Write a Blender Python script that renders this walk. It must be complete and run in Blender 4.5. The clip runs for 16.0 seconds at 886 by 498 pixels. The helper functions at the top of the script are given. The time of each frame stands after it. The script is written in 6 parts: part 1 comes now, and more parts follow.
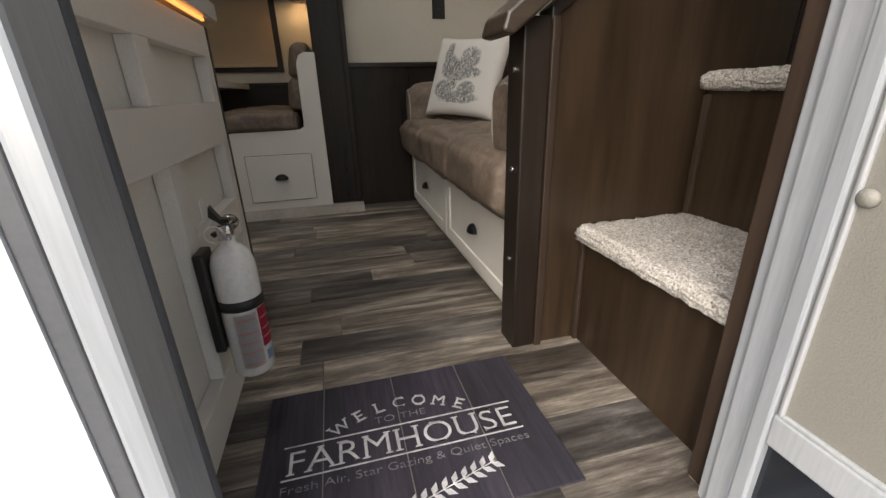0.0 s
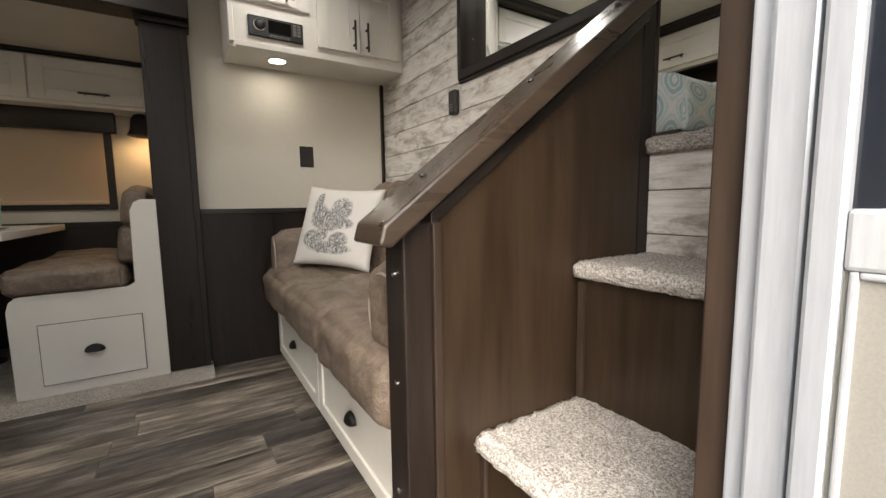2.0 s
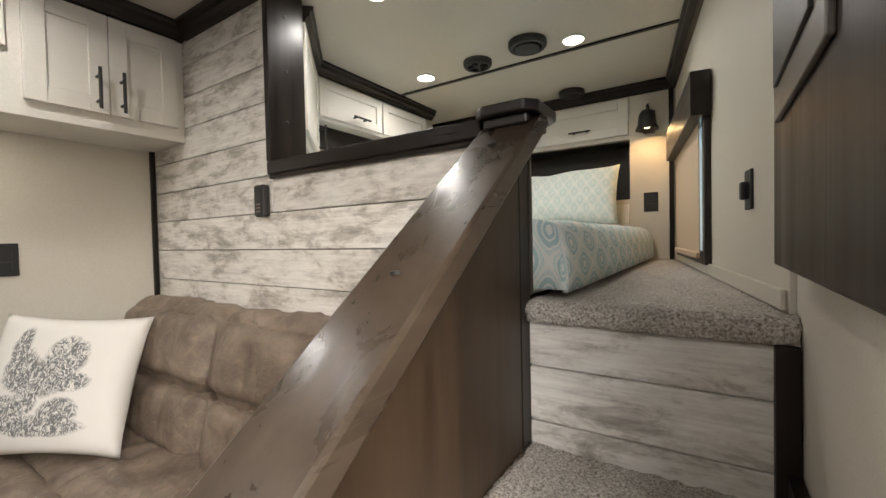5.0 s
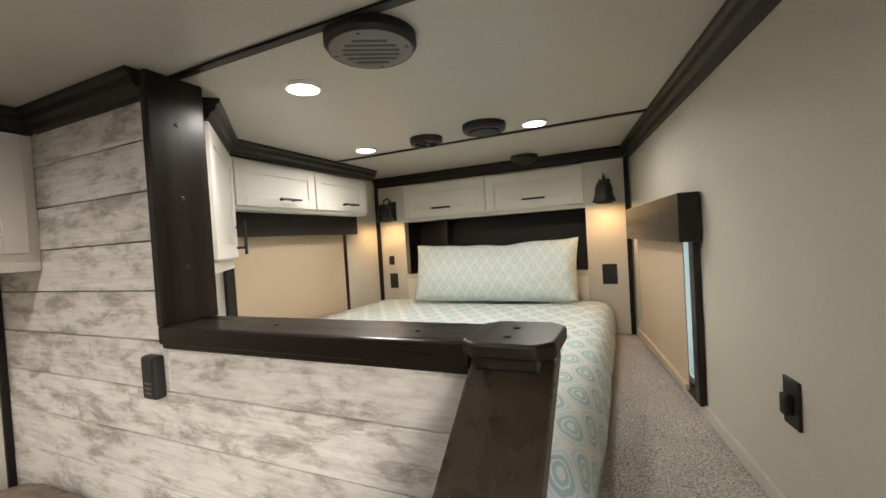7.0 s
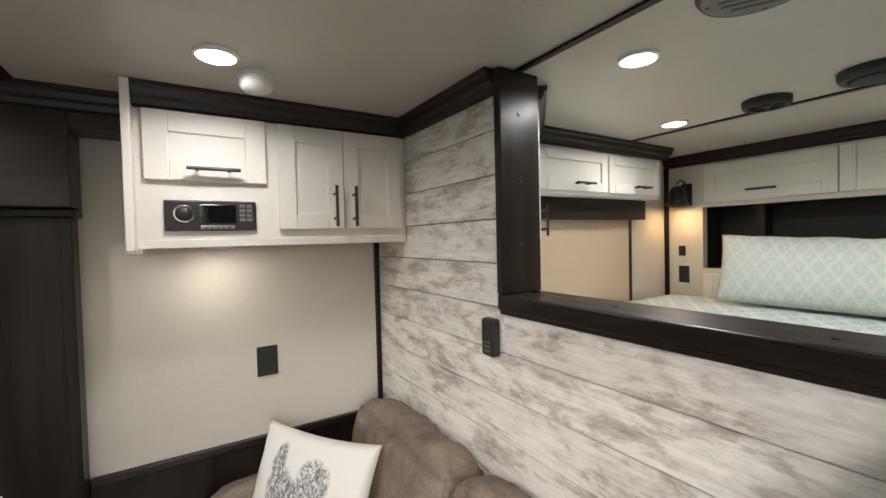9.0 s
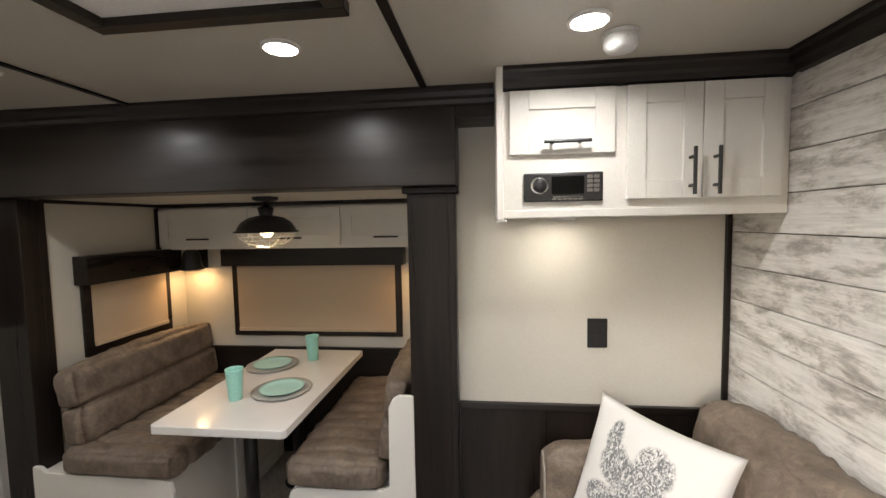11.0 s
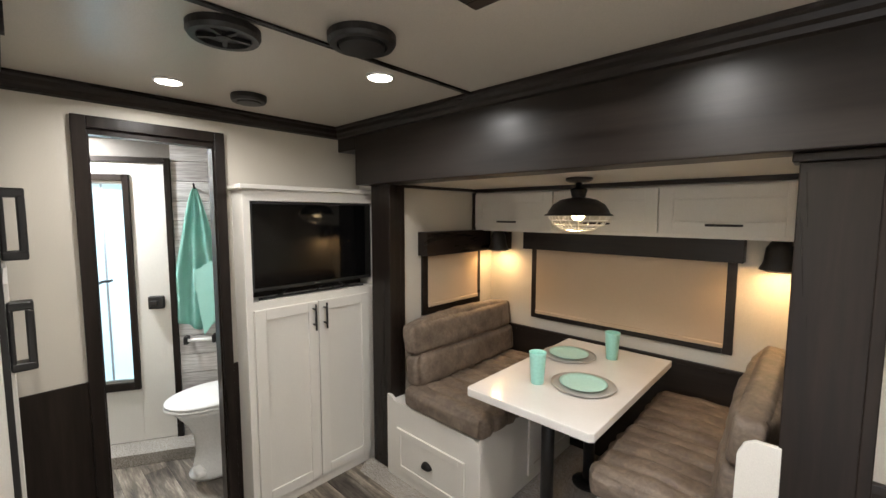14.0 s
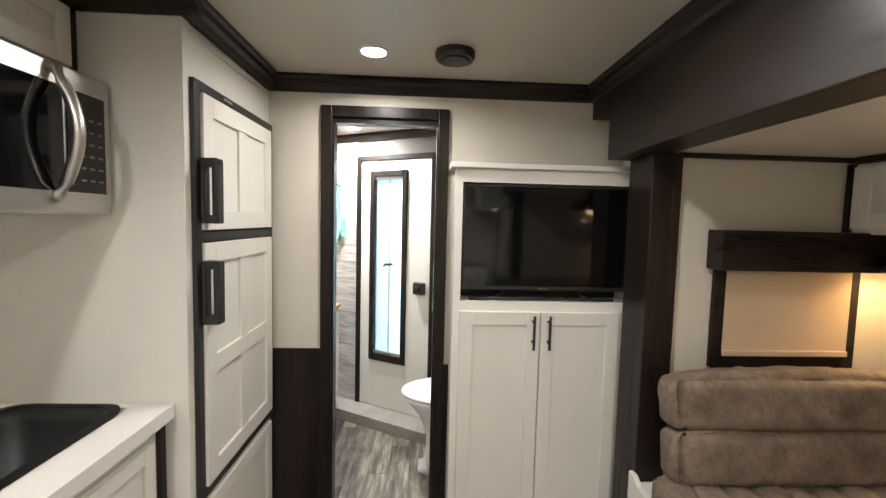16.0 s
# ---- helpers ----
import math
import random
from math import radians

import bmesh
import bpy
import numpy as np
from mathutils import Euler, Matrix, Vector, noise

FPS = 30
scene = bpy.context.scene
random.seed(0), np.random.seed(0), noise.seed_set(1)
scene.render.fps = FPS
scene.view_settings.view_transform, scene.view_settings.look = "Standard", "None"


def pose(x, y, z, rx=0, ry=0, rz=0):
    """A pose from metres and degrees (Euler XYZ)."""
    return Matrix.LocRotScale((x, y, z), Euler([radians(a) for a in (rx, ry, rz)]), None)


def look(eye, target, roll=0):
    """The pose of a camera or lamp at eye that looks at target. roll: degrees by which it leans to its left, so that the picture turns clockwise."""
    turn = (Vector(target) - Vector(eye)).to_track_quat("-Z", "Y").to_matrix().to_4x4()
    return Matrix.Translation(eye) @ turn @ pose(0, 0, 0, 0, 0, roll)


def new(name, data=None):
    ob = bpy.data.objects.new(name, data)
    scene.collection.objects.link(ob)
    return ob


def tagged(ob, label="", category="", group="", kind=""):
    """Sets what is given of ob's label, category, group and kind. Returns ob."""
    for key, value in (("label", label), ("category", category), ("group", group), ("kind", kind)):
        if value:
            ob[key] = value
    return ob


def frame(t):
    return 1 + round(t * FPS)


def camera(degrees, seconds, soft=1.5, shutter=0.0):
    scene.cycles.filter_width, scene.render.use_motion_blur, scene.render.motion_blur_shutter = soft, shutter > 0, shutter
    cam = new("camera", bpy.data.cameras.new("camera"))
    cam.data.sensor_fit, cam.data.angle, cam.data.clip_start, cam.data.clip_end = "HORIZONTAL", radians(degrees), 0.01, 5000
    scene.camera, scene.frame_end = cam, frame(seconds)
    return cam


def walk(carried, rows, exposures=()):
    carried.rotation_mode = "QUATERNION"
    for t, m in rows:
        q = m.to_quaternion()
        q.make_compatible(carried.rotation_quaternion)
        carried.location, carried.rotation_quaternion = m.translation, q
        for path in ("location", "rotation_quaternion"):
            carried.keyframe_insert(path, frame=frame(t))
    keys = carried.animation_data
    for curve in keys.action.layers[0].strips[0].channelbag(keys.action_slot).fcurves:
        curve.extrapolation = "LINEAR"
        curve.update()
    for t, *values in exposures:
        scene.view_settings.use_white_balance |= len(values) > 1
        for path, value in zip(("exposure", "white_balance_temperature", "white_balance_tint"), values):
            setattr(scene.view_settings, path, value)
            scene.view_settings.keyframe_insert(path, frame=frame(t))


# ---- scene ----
cam = camera(94.6, 16.0)
PATH = [
    (0, (0.035, -0.032, 0.659), (0.49, 1.779, -0.059), -1.7),
    (0.5, (0.039, 0.015, 0.69), (0.615, 1.84, 0.108), -1.1),
    (1, (0.055, 0.062, 0.736), (0.775, 1.887, 0.347), -0.4),
    (1.5, (0.069, 0.099, 0.772), (0.944, 1.879, 0.512), -0.2),
    (2, (0.109, 0.165, 0.833), (1.158, 1.854, 0.616), -0.8),
    (2.5, (0.195, 0.262, 0.917), (1.453, 1.774, 0.557), -2.0),
    (3, (0.178, 0.305, 0.958), (1.548, 1.637, 0.366), -3.3),
    (3.5, (0.172, 0.357, 0.98), (1.672, 1.575, 0.466), -3.0),
    (4, (0.222, 0.412, 1.02), (1.797, 1.606, 0.711), -2.3),
    (4.5, (0.287, 0.459, 1.068), (1.904, 1.63, 0.947), -1.5),
    (6.8, (0.549, 0.68, 1.548), (2.363, 1.521, 1.511), -3.5),
    (7, (0.563, 0.692, 1.579), (2.384, 1.517, 1.534), -3.5),
    (7.5, (0.576, 0.692, 1.615), (2.373, 1.569, 1.576), -3.1),
    (8, (0.535, 0.726, 1.614), (2.201, 1.832, 1.587), -2.6),
    (8.5, (0.479, 0.791, 1.605), (1.91, 2.188, 1.558), -1.9),
    (9, (0.45, 0.858, 1.571), (1.513, 2.551, 1.517), -1.4),
    (9.5, (0.465, 0.919, 1.559), (1.096, 2.815, 1.488), -1.0),
    (10, (0.415, 0.939, 1.57), (0.669, 2.919, 1.454), -1.3),
    (12.3, (0.21, 0.99, 1.529), (-0.471, 2.86, 1.331), 0.7),
    (12.5, (0.215, 1.005, 1.548), (-0.557, 2.839, 1.339), 0.9),
    (13, (0.188, 0.998, 1.548), (-0.773, 2.739, 1.338), 0.8),
    (13.5, (0.128, 1.02, 1.539), (-1.036, 2.634, 1.344), 0.4),
    (14, (0.04, 1.048, 1.524), (-1.321, 2.503, 1.353), 0.1),
    (14.5, (-0.053, 1.065, 1.527), (-1.608, 2.312, 1.368), 0.2),
    (15, (-0.065, 1.228, 1.512), (-1.824, 2.17, 1.374), 0.6),
    (15.5, (-0.125, 1.44, 1.475), (-2.037, 2.011, 1.332), 1.2),
    (16, (-0.286, 1.682, 1.425), (-2.278, 1.782, 1.287), 1.4),
]
EXPOSURES = [(0.0, 0.5, 6500, 10), (1.0, 1.0, 6600, 10), (2.0, 1.3, 6600, 10), (3.0, 1.5, 6900, 10), (3.5, 1.5, 7300, 11), (4.0, 1.6, 7200, 11), (4.7, 1.6, 6600, 10), (6.8, 1.65, 6700, 10), (8.0, 1.65, 6500, 10),
             (9.0, 1.6, 6300, 10), (10.0, 1.75, 6400, 10), (12.5, 2.2, 6300, 10), (13.5, 2.35, 6350, 10), (16.0, 2.55, 6500, 10)]
walk(cam, [(t, look(eye, target, roll)) for t, eye, target, roll in PATH], EXPOSURES)

# ---- world, sun and lamps ----
world = bpy.data.worlds.new("sky")
scene.world = world
world.use_nodes = True
wn = world.node_tree.nodes
sky = wn.new("ShaderNodeTexSky")
sky.sky_type, sky.sun_disc = "NISHITA", False
sky.sun_elevation, sky.sun_rotation = radians(35), radians(216)
sky.air_density, sky.dust_density = 1.0, 3.0
world.node_tree.links.new(sky.outputs[0], wn["Background"].inputs[0])
wn["Background"].inputs[1].default_value = 0.15

sun = new("sun", bpy.data.lights.new("sun", "SUN"))
sun.data.energy, sun.data.angle, sun.data.color = 4.0, radians(60), (1, 0.98, 0.95)
sun.matrix_world = look((-3.8, -5.2, 4.5), (0, 0, 0))

CEIL = 2.02
CANS = [(1.444, 1.481), (2.2, 1.007), (2.16, 1.777), (0.526, 1.968), (-1.168, 2.005), (-1.784, 1.496), (-0.249, 2.0), (-0.249, 1.05), (-3.03, 1.216)]
UNSEEN_CAN = (-0.249, 1.05)  # added, unseen light over the kitchen aisle, boosted to brighten the stairs
CAN_POWER, CAN_TINT = 1.05, (1.0, 0.965, 0.93)
WARM = (1.0, 0.62, 0.28)


def lamp(name, place, target, power, tint, size, spread=180):
    """A small round lamp facing target."""
    light = bpy.data.lights.new(name, "AREA")
    light.shape, light.size, light.energy, light.color, light.spread = "DISK", size, power, tint, radians(spread)
    ob = new(name, light)
    ob.matrix_world = look(place, target)
    return ob


for x, y in CANS[:-1]:
    lamp("can_lamp", (x, y, CEIL - 0.022), (x, y + 0.0001, 0), CAN_POWER * (1.9 if (x, y) == UNSEEN_CAN else 1.0), CAN_TINT, 0.09, 165)
lamp("bath_lamp", (CANS[-1][0], CANS[-1][1], CEIL - 0.022), (CANS[-1][0], CANS[-1][1] + 0.0001, 0), 6.0, (0.93, 0.97, 1.0), 0.09)
lamp("cabinet_lamp", (0.54, 2.40, 1.548), (0.54, 2.42, 0), 0.22, (1.0, 0.93, 0.80), 0.08)
SCONCES = [((-1.60, 3.36, 1.285), 0.36), ((-0.10, 3.36, 1.285), 0.34), ((2.86, 0.795, 1.715), 0.26), ((2.86, 2.14, 1.715), 0.26)]
for place, power in SCONCES:
    lamp("sconce_lamp", place, (place[0], place[1] + 0.001, 0), power, WARM, 0.05)
lamp("pendant_lamp", (-0.80, 2.82, 1.455), (-0.80, 2.821, 0), 0.13, WARM, 0.06)

# ---- materials ----


def nodes(name, rough=0.6, metal=0.0):
    m = bpy.data.materials.new(name)
    m.use_nodes = True
    t = m.node_tree
    b = t.nodes["Principled BSDF"]
    b.inputs["Roughness"].default_value, b.inputs["Metallic"].default_value = rough, metal
    return m, t, b


def add(t, kind, p_operation="", p_blend_type="", **ins):
    n = t.nodes.new(kind)
    if p_operation:
        n.operation = p_operation
    if p_blend_type:
        n.data_type, n.blend_type = "RGBA", p_blend_type
    for key, v in ins.items():
        n.inputs[key.replace("_", " ")].default_value = v
    return n


def coords(t, scale=(1, 1, 1), kind="Object", jitter=0.0):
    c = add(t, "ShaderNodeTexCoord")
    m = add(t, "ShaderNodeMapping")
    m.inputs["Scale"].default_value = scale
    t.links.new(c.outputs[kind], m.inputs["Vector"])
    if jitter:
        o = add(t, "ShaderNodeObjectInfo")
        k = add(t, "ShaderNodeMath", p_operation="MULTIPLY")
        k.inputs[1].default_value = jitter
        t.links.new(o.outputs["Random"], k.inputs[0])
        t.links.new(k.outputs[0], m.inputs["Location"])
    return m.outputs[0]


def ramp(t, src, stops):
    r = add(t, "ShaderNodeValToRGB")
    e = r.color_ramp.elements
    while len(e) < len(stops):
        e.new(0.5)
    for el, (p, c) in zip(e, stops):
        el.position, el.color = p, (*c, 1)
    t.links.new(src, r.inputs[0])
    return r.outputs[0]


def noise_at(t, vec, scale, detail=4, rough=0.55, dist=0.0):
    n = add(t, "ShaderNodeTexNoise", Scale=scale, Detail=detail, Roughness=rough, Distortion=dist)
    t.links.new(vec, n.inputs["Vector"])
    return n.outputs[0]


def mix(t, a, b, fac, mode="MIX"):
    m = add(t, "ShaderNodeMix", p_blend_type=mode)
    for sock, v in ((m.inputs[0], fac), (m.inputs[6], a), (m.inputs[7], b)):
        if isinstance(v, (int, float)):
            sock.default_value = v
        elif isinstance(v, tuple):
            sock.default_value = (*v, 1)
        else:
            t.links.new(v, sock)
    return m.outputs[2]


def bump(t, b, height, strength=0.2, dist=0.002):
    n = add(t, "ShaderNodeBump", Strength=strength, Distance=dist)
    t.links.new(height, n.inputs["Height"])
    t.links.new(n.outputs[0], b.inputs["Normal"])


def mottled(name, c1, c2, rough=0.6, scale=6.0, fine=200.0, strength=0.1, stretch=(1, 1, 1), metal=0.0, dist=0.001, jitter=0.0):
    """A surface of two near colours in soft clouds, with a fine grain in relief."""
    m, t, b = nodes(name, rough, metal)
    v = coords(t, stretch, jitter=jitter)
    big, small = noise_at(t, v, scale, 5), noise_at(t, v, fine, 3)
    col = ramp(t, big, [(0.3, c1), (0.7, c2)])
    grain = ramp(t, small, [(0.25, (0.86, 0.86, 0.86)), (0.75, (1.08, 1.08, 1.08))])
    t.links.new(mix(t, col, grain, 0.7, "MULTIPLY"), b.inputs["Base Color"])
    r = add(t, "ShaderNodeMapRange", To_Min=max(0, rough - 0.08), To_Max=min(1, rough + 0.08))
    t.links.new(big, r.inputs["Value"])
    t.links.new(r.outputs[0], b.inputs["Roughness"])
    bump(t, b, small, strength, dist)
    return m


def wood(name, dark, light, axis, rough=0.4, fine=60.0, gloss=0.24):
    """Stained timber with its grain along an axis (0, 1, 2)."""
    m, t, b = nodes(name, rough)
    st = [1.0, 1.0, 1.0]
    st[axis] = 0.07
    v = coords(t, st, jitter=9.0)
    g = noise_at(t, v, 14, 6, 0.6, 0.6)
    f = noise_at(t, v, fine, 5, 0.6)
    col = ramp(t, g, [(0.28, dark), (0.72, light)])
    pores = ramp(t, f, [(0.35, (0.72, 0.7, 0.68)), (0.6, (1.05, 1.04, 1.03))])
    t.links.new(mix(t, col, pores, 0.8, "MULTIPLY"), b.inputs["Base Color"])
    b.inputs["Specular IOR Level"].default_value = gloss
    wave = add(t, "ShaderNodeMath", p_operation="MULTIPLY_ADD")
    wave.inputs[1].default_value = 0.9
    t.links.new(g, wave.inputs[0])
    t.links.new(f, wave.inputs[2])
    bump(t, b, wave.outputs[0], 0.16, 0.0014)
    sheen = add(t, "ShaderNodeMapRange", From_Min=0.3, From_Max=0.7, To_Min=rough - 0.07, To_Max=rough + 0.12)
    t.links.new(g, sheen.inputs["Value"])
    t.links.new(sheen.outputs[0], b.inputs["Roughness"])
    return m


def plank_mat(name, stops, axis, rough, tone, contrast_scale=5.0, patch=0.3, blend=0.45, grain=0.8):
    """Printed weathered boards: grain along an axis, tone from board to board."""
    m, t, b = nodes(name, rough)
    st = [1.0, 1.0, 1.0]
    st[axis] = 0.13
    v = coords(t, st, jitter=31.0)
    g = noise_at(t, v, contrast_scale * 2.4, 7, 0.68, 0.45)
    st2 = [1.0, 1.0, 1.0]
    st2[axis] = patch
    blot = noise_at(t, coords(t, st2, jitter=17.0), contrast_scale, 8, 0.7, 0.3)
    fine = noise_at(t, coords(t, [0.05 if k == axis else 1.0 for k in range(3)], jitter=5.0), 130, 4, 0.6)
    col = mix(t, ramp(t, g, stops), ramp(t, blot, stops), blend)
    o = add(t, "ShaderNodeObjectInfo")
    each = ramp(t, o.outputs["Random"], [(0, tone[0]), (1, tone[1])])
    col = mix(t, col, each, 1.0, "MULTIPLY")
    col = mix(t, col, ramp(t, fine, [(0.34, (0.58, 0.56, 0.54)), (0.58, (1.1, 1.1, 1.1))]), grain, "MULTIPLY")
    t.links.new(col, b.inputs["Base Color"])
    bump(t, b, fine, 0.2, 0.0012)
    return m


def carpet_mat(name, a, b_, c):
    m, t, b = nodes(name, 0.95)
    v = coords(t)
    n = noise_at(t, v, 190, 3, 0.7)
    n2 = noise_at(t, v, 8, 3)
    col = ramp(t, n, [(0.32, a), (0.5, b_), (0.66, c)])
    t.links.new(mix(t, col, ramp(t, n2, [(0.3, (0.85, 0.84, 0.83)), (0.7, (1.1, 1.1, 1.1))]), 0.7, "MULTIPLY"), b.inputs["Base Color"])
    b.inputs["Specular IOR Level"].default_value = 0.1
    bump(t, b, n, 1.0, 0.006)
    return m


def leather_mat(name, a, b_):
    m, t, b = nodes(name, 0.5)
    v = coords(t)
    n, n2 = noise_at(t, v, 9, 6, 0.65, 0.4), noise_at(t, v, 42, 4, 0.7, 0.8)
    vor = add(t, "ShaderNodeTexVoronoi", Scale=420.0)
    t.links.new(v, vor.inputs["Vector"])
    col = mix(t, ramp(t, n, [(0.3, a), (0.7, b_)]), ramp(t, n2, [(0.35, (0.68, 0.67, 0.66)), (0.7, (1.26, 1.24, 1.2))]), 0.8, "MULTIPLY")
    t.links.new(col, b.inputs["Base Color"])
    h = add(t, "ShaderNodeMath", p_operation="MULTIPLY_ADD")
    h.inputs[1].default_value = 6.0
    t.links.new(n2, h.inputs[0])
    t.links.new(vor.outputs["Distance"], h.inputs[2])
    bump(t, b, h.outputs[0], 0.4, 0.0025)
    return m


def glow(name, colour, strength):
    m, t, b = nodes(name, 0.4)
    b.inputs["Base Color"].default_value = (*colour, 1)
    b.inputs["Emission Color"].default_value = (*colour, 1)
    b.inputs["Emission Strength"].default_value = strength
    return m


def ogee_mat(name, cell, pale, teal, ground, washout=0.0):
    """Cotton printed with nested ogee medallions, over the cloth's own UV metres."""
    m, t, b = nodes(name, 0.85)
    v = coords(t, (1 / cell, 1 / (cell * 1.45), 1), "UV")
    sep = add(t, "ShaderNodeSeparateXYZ")
    t.links.new(v, sep.inputs[0])
    waves = []
    for k in (0, 1):
        mul = add(t, "ShaderNodeMath", p_operation="MULTIPLY")
        mul.inputs[1].default_value = 2 * math.pi
        t.links.new(sep.outputs[k], mul.inputs[0])
        c = add(t, "ShaderNodeMath", p_operation="COSINE")
        t.links.new(mul.outputs[0], c.inputs[0])
        waves.append(c.outputs[0])
    prod = add(t, "ShaderNodeMath", p_operation="MULTIPLY")
    t.links.new(waves[0], prod.inputs[0])
    t.links.new(waves[1], prod.inputs[1])
    s = add(t, "ShaderNodeMath", p_operation="ADD")
    t.links.new(waves[0], s.inputs[0])
    t.links.new(waves[1], s.inputs[1])
    ab = add(t, "ShaderNodeMath", p_operation="ABSOLUTE")
    t.links.new(s.outputs[0], ab.inputs[0])
    half = add(t, "ShaderNodeMath", p_operation="MULTIPLY")
    half.inputs[1].default_value = 0.5
    t.links.new(ab.outputs[0], half.inputs[0])
    r = add(t, "ShaderNodeValToRGB")
    r.color_ramp.interpolation = "CONSTANT"
    stops = [(0.0, ground), (0.10, pale), (0.30, ground), (0.42, teal), (0.70, ground), (0.80, teal), (0.93, ground)]
    e = r.color_ramp.elements
    while len(e) < len(stops):
        e.new(0.5)
    for el, (p, c) in zip(e, stops):
        el.position, el.color = p, (*c, 1)
    t.links.new(half.outputs[0], r.inputs[0])
    weave = noise_at(t, coords(t), 500, 2)
    # Print paled towards its ground: overexposure from strong light, put into the colour.
    col = mix(t, r.outputs[0], ground, washout)
    t.links.new(mix(t, col, ramp(t, weave, [(0.3, (0.88, 0.88, 0.88)), (0.7, (1.04, 1.04, 1.04))]), 1.0, "MULTIPLY"), b.inputs["Base Color"])
    bump(t, b, noise_at(t, coords(t), 60, 4), 0.3, 0.004)
    return m


WALL = mottled("cream_vinyl_wall", (0.57, 0.53, 0.455), (0.62, 0.58, 0.50), 0.6, 2.0, 320, 0.25)
CEILING = mottled("ceiling_panel", (0.50, 0.46, 0.40), (0.54, 0.50, 0.43), 0.32, 1.5, 240, 0.05)
WHITE = mottled("white_cabinet_laminate", (0.70, 0.67, 0.61), (0.75, 0.72, 0.66), 0.45, 3.0, 520, 0.06, (1, 1, 0.4), jitter=3)
DARKV = wood("dark_stain_upright", (0.008, 0.0055, 0.0042), (0.024, 0.0172, 0.0135), 2, 0.32)
DARKX = wood("dark_stain_lengthwise", (0.008, 0.0055, 0.0042), (0.024, 0.0172, 0.0135), 0, 0.34, gloss=0.42)
DARKY = wood("dark_stain_across", (0.008, 0.0055, 0.0042), (0.024, 0.0172, 0.0135), 1, 0.3)
RAILW = wood("rail_varnish", (0.027, 0.0195, 0.0138), (0.05, 0.0365, 0.0255), 0, 0.27, gloss=0.4)
PANELW = wood("brown_stair_panel", (0.020, 0.0125, 0.0072), (0.043, 0.0275, 0.016), 2, 0.36, gloss=0.3)
JAMBW = wood("brown_jamb", (0.020, 0.0135, 0.0095), (0.050, 0.033, 0.023), 2, 0.42)
TOEK = mottled("dark_laminate", (0.007, 0.005, 0.004), (0.014, 0.010, 0.008), 0.5, 4, 90, 0.1)
FLOORM = plank_mat("weathered_vinyl_plank", [(0.38, (0.022, 0.018, 0.015)), (0.46, (0.09, 0.077, 0.066)), (0.55, (0.20, 0.178, 0.152)), (0.63, (0.42, 0.385, 0.335))], 0, 0.45, ((0.42, 0.42, 0.44), (1.5, 1.42, 1.3)), 9.0)
SHIPM = plank_mat("whitewashed_shiplap", [(0.34, (0.23, 0.20, 0.17)), (0.43, (0.43, 0.40, 0.36)), (0.49, (0.66, 0.63, 0.59)), (0.58, (0.77, 0.745, 0.705))], 1, 0.6, ((0.9, 0.89, 0.88), (1.05, 1.05, 1.04)), 17.0, 0.36, 0.8, 0.3)
GROOVE = mottled("groove", (0.10, 0.085, 0.07), (0.14, 0.12, 0.10), 0.8)
CARPET = carpet_mat("beige_speckled_carpet", (0.17, 0.145, 0.12), (0.50, 0.46, 0.41), (0.74, 0.71, 0.66))
PALECARPET = carpet_mat("pale_grey_carpet", (0.18, 0.155, 0.13), (0.37, 0.34, 0.30), (0.52, 0.49, 0.45))
LEATHER = leather_mat("brown_leatherette", (0.10, 0.073, 0.054), (0.245, 0.192, 0.147))
PIPING = mottled("piping", (0.35, 0.31, 0.26), (0.4, 0.36, 0.3), 0.6)
BLACK = mottled("black_metal", (0.008, 0.007, 0.007), (0.016, 0.015, 0.014), 0.4, 8, 150, 0.1)
PLASTIC = mottled("black_plastic", (0.010, 0.010, 0.010), (0.018, 0.017, 0.016), 0.45, 8, 300, 0.1)
GREYPL = mottled("taupe_plastic", (0.14, 0.125, 0.11), (0.17, 0.15, 0.135), 0.4, 5, 200, 0.1)
SCREEN = mottled("tv_glass", (0.003, 0.003, 0.003), (0.004, 0.004, 0.004), 0.06, 3, 50, 0.0)
WHITEPL = mottled("white_plastic", (0.76, 0.75, 0.72), (0.80, 0.79, 0.77), 0.35, 5, 200, 0.05)
CERAMIC = mottled("glazed_ceramic", (0.78, 0.77, 0.75), (0.82, 0.81, 0.79), 0.12, 5, 100, 0.0)
STONE = mottled("white_solid_top", (0.74, 0.71, 0.66), (0.80, 0.77, 0.73), 0.16, 4, 240, 0.02)
STEEL = mottled("brushed_steel", (0.48, 0.46, 0.43), (0.58, 0.56, 0.53), 0.3, 3, 260, 0.15, (0.05, 1, 1), 1.0)
CHROME = mottled("chrome", (0.7, 0.7, 0.7), (0.78, 0.78, 0.78), 0.15, 5, 80, 0.02, metal=1.0)
ALU = mottled("mill_aluminium", (0.36, 0.375, 0.395), (0.43, 0.445, 0.465), 0.32, 4, 220, 0.1, (1, 1, 0.08), 0.35)
ALUD = mottled("dull_aluminium", (0.42, 0.43, 0.44), (0.50, 0.51, 0.52), 0.45, 4, 220, 0.15, (1, 1, 0.08), 0.4)
SKIN = mottled("white_exterior_skin", (0.76, 0.77, 0.78), (0.80, 0.81, 0.82), 0.3, 2, 60, 0.03)
DOORSKIN = mottled("beige_pebbled_skin", (0.20, 0.188, 0.16), (0.225, 0.212, 0.184), 0.55, 3, 380, 0.6)
TINT = mottled("dark_screen", (0.010, 0.012, 0.016), (0.016, 0.019, 0.025), 0.15, 3, 60, 0.05)
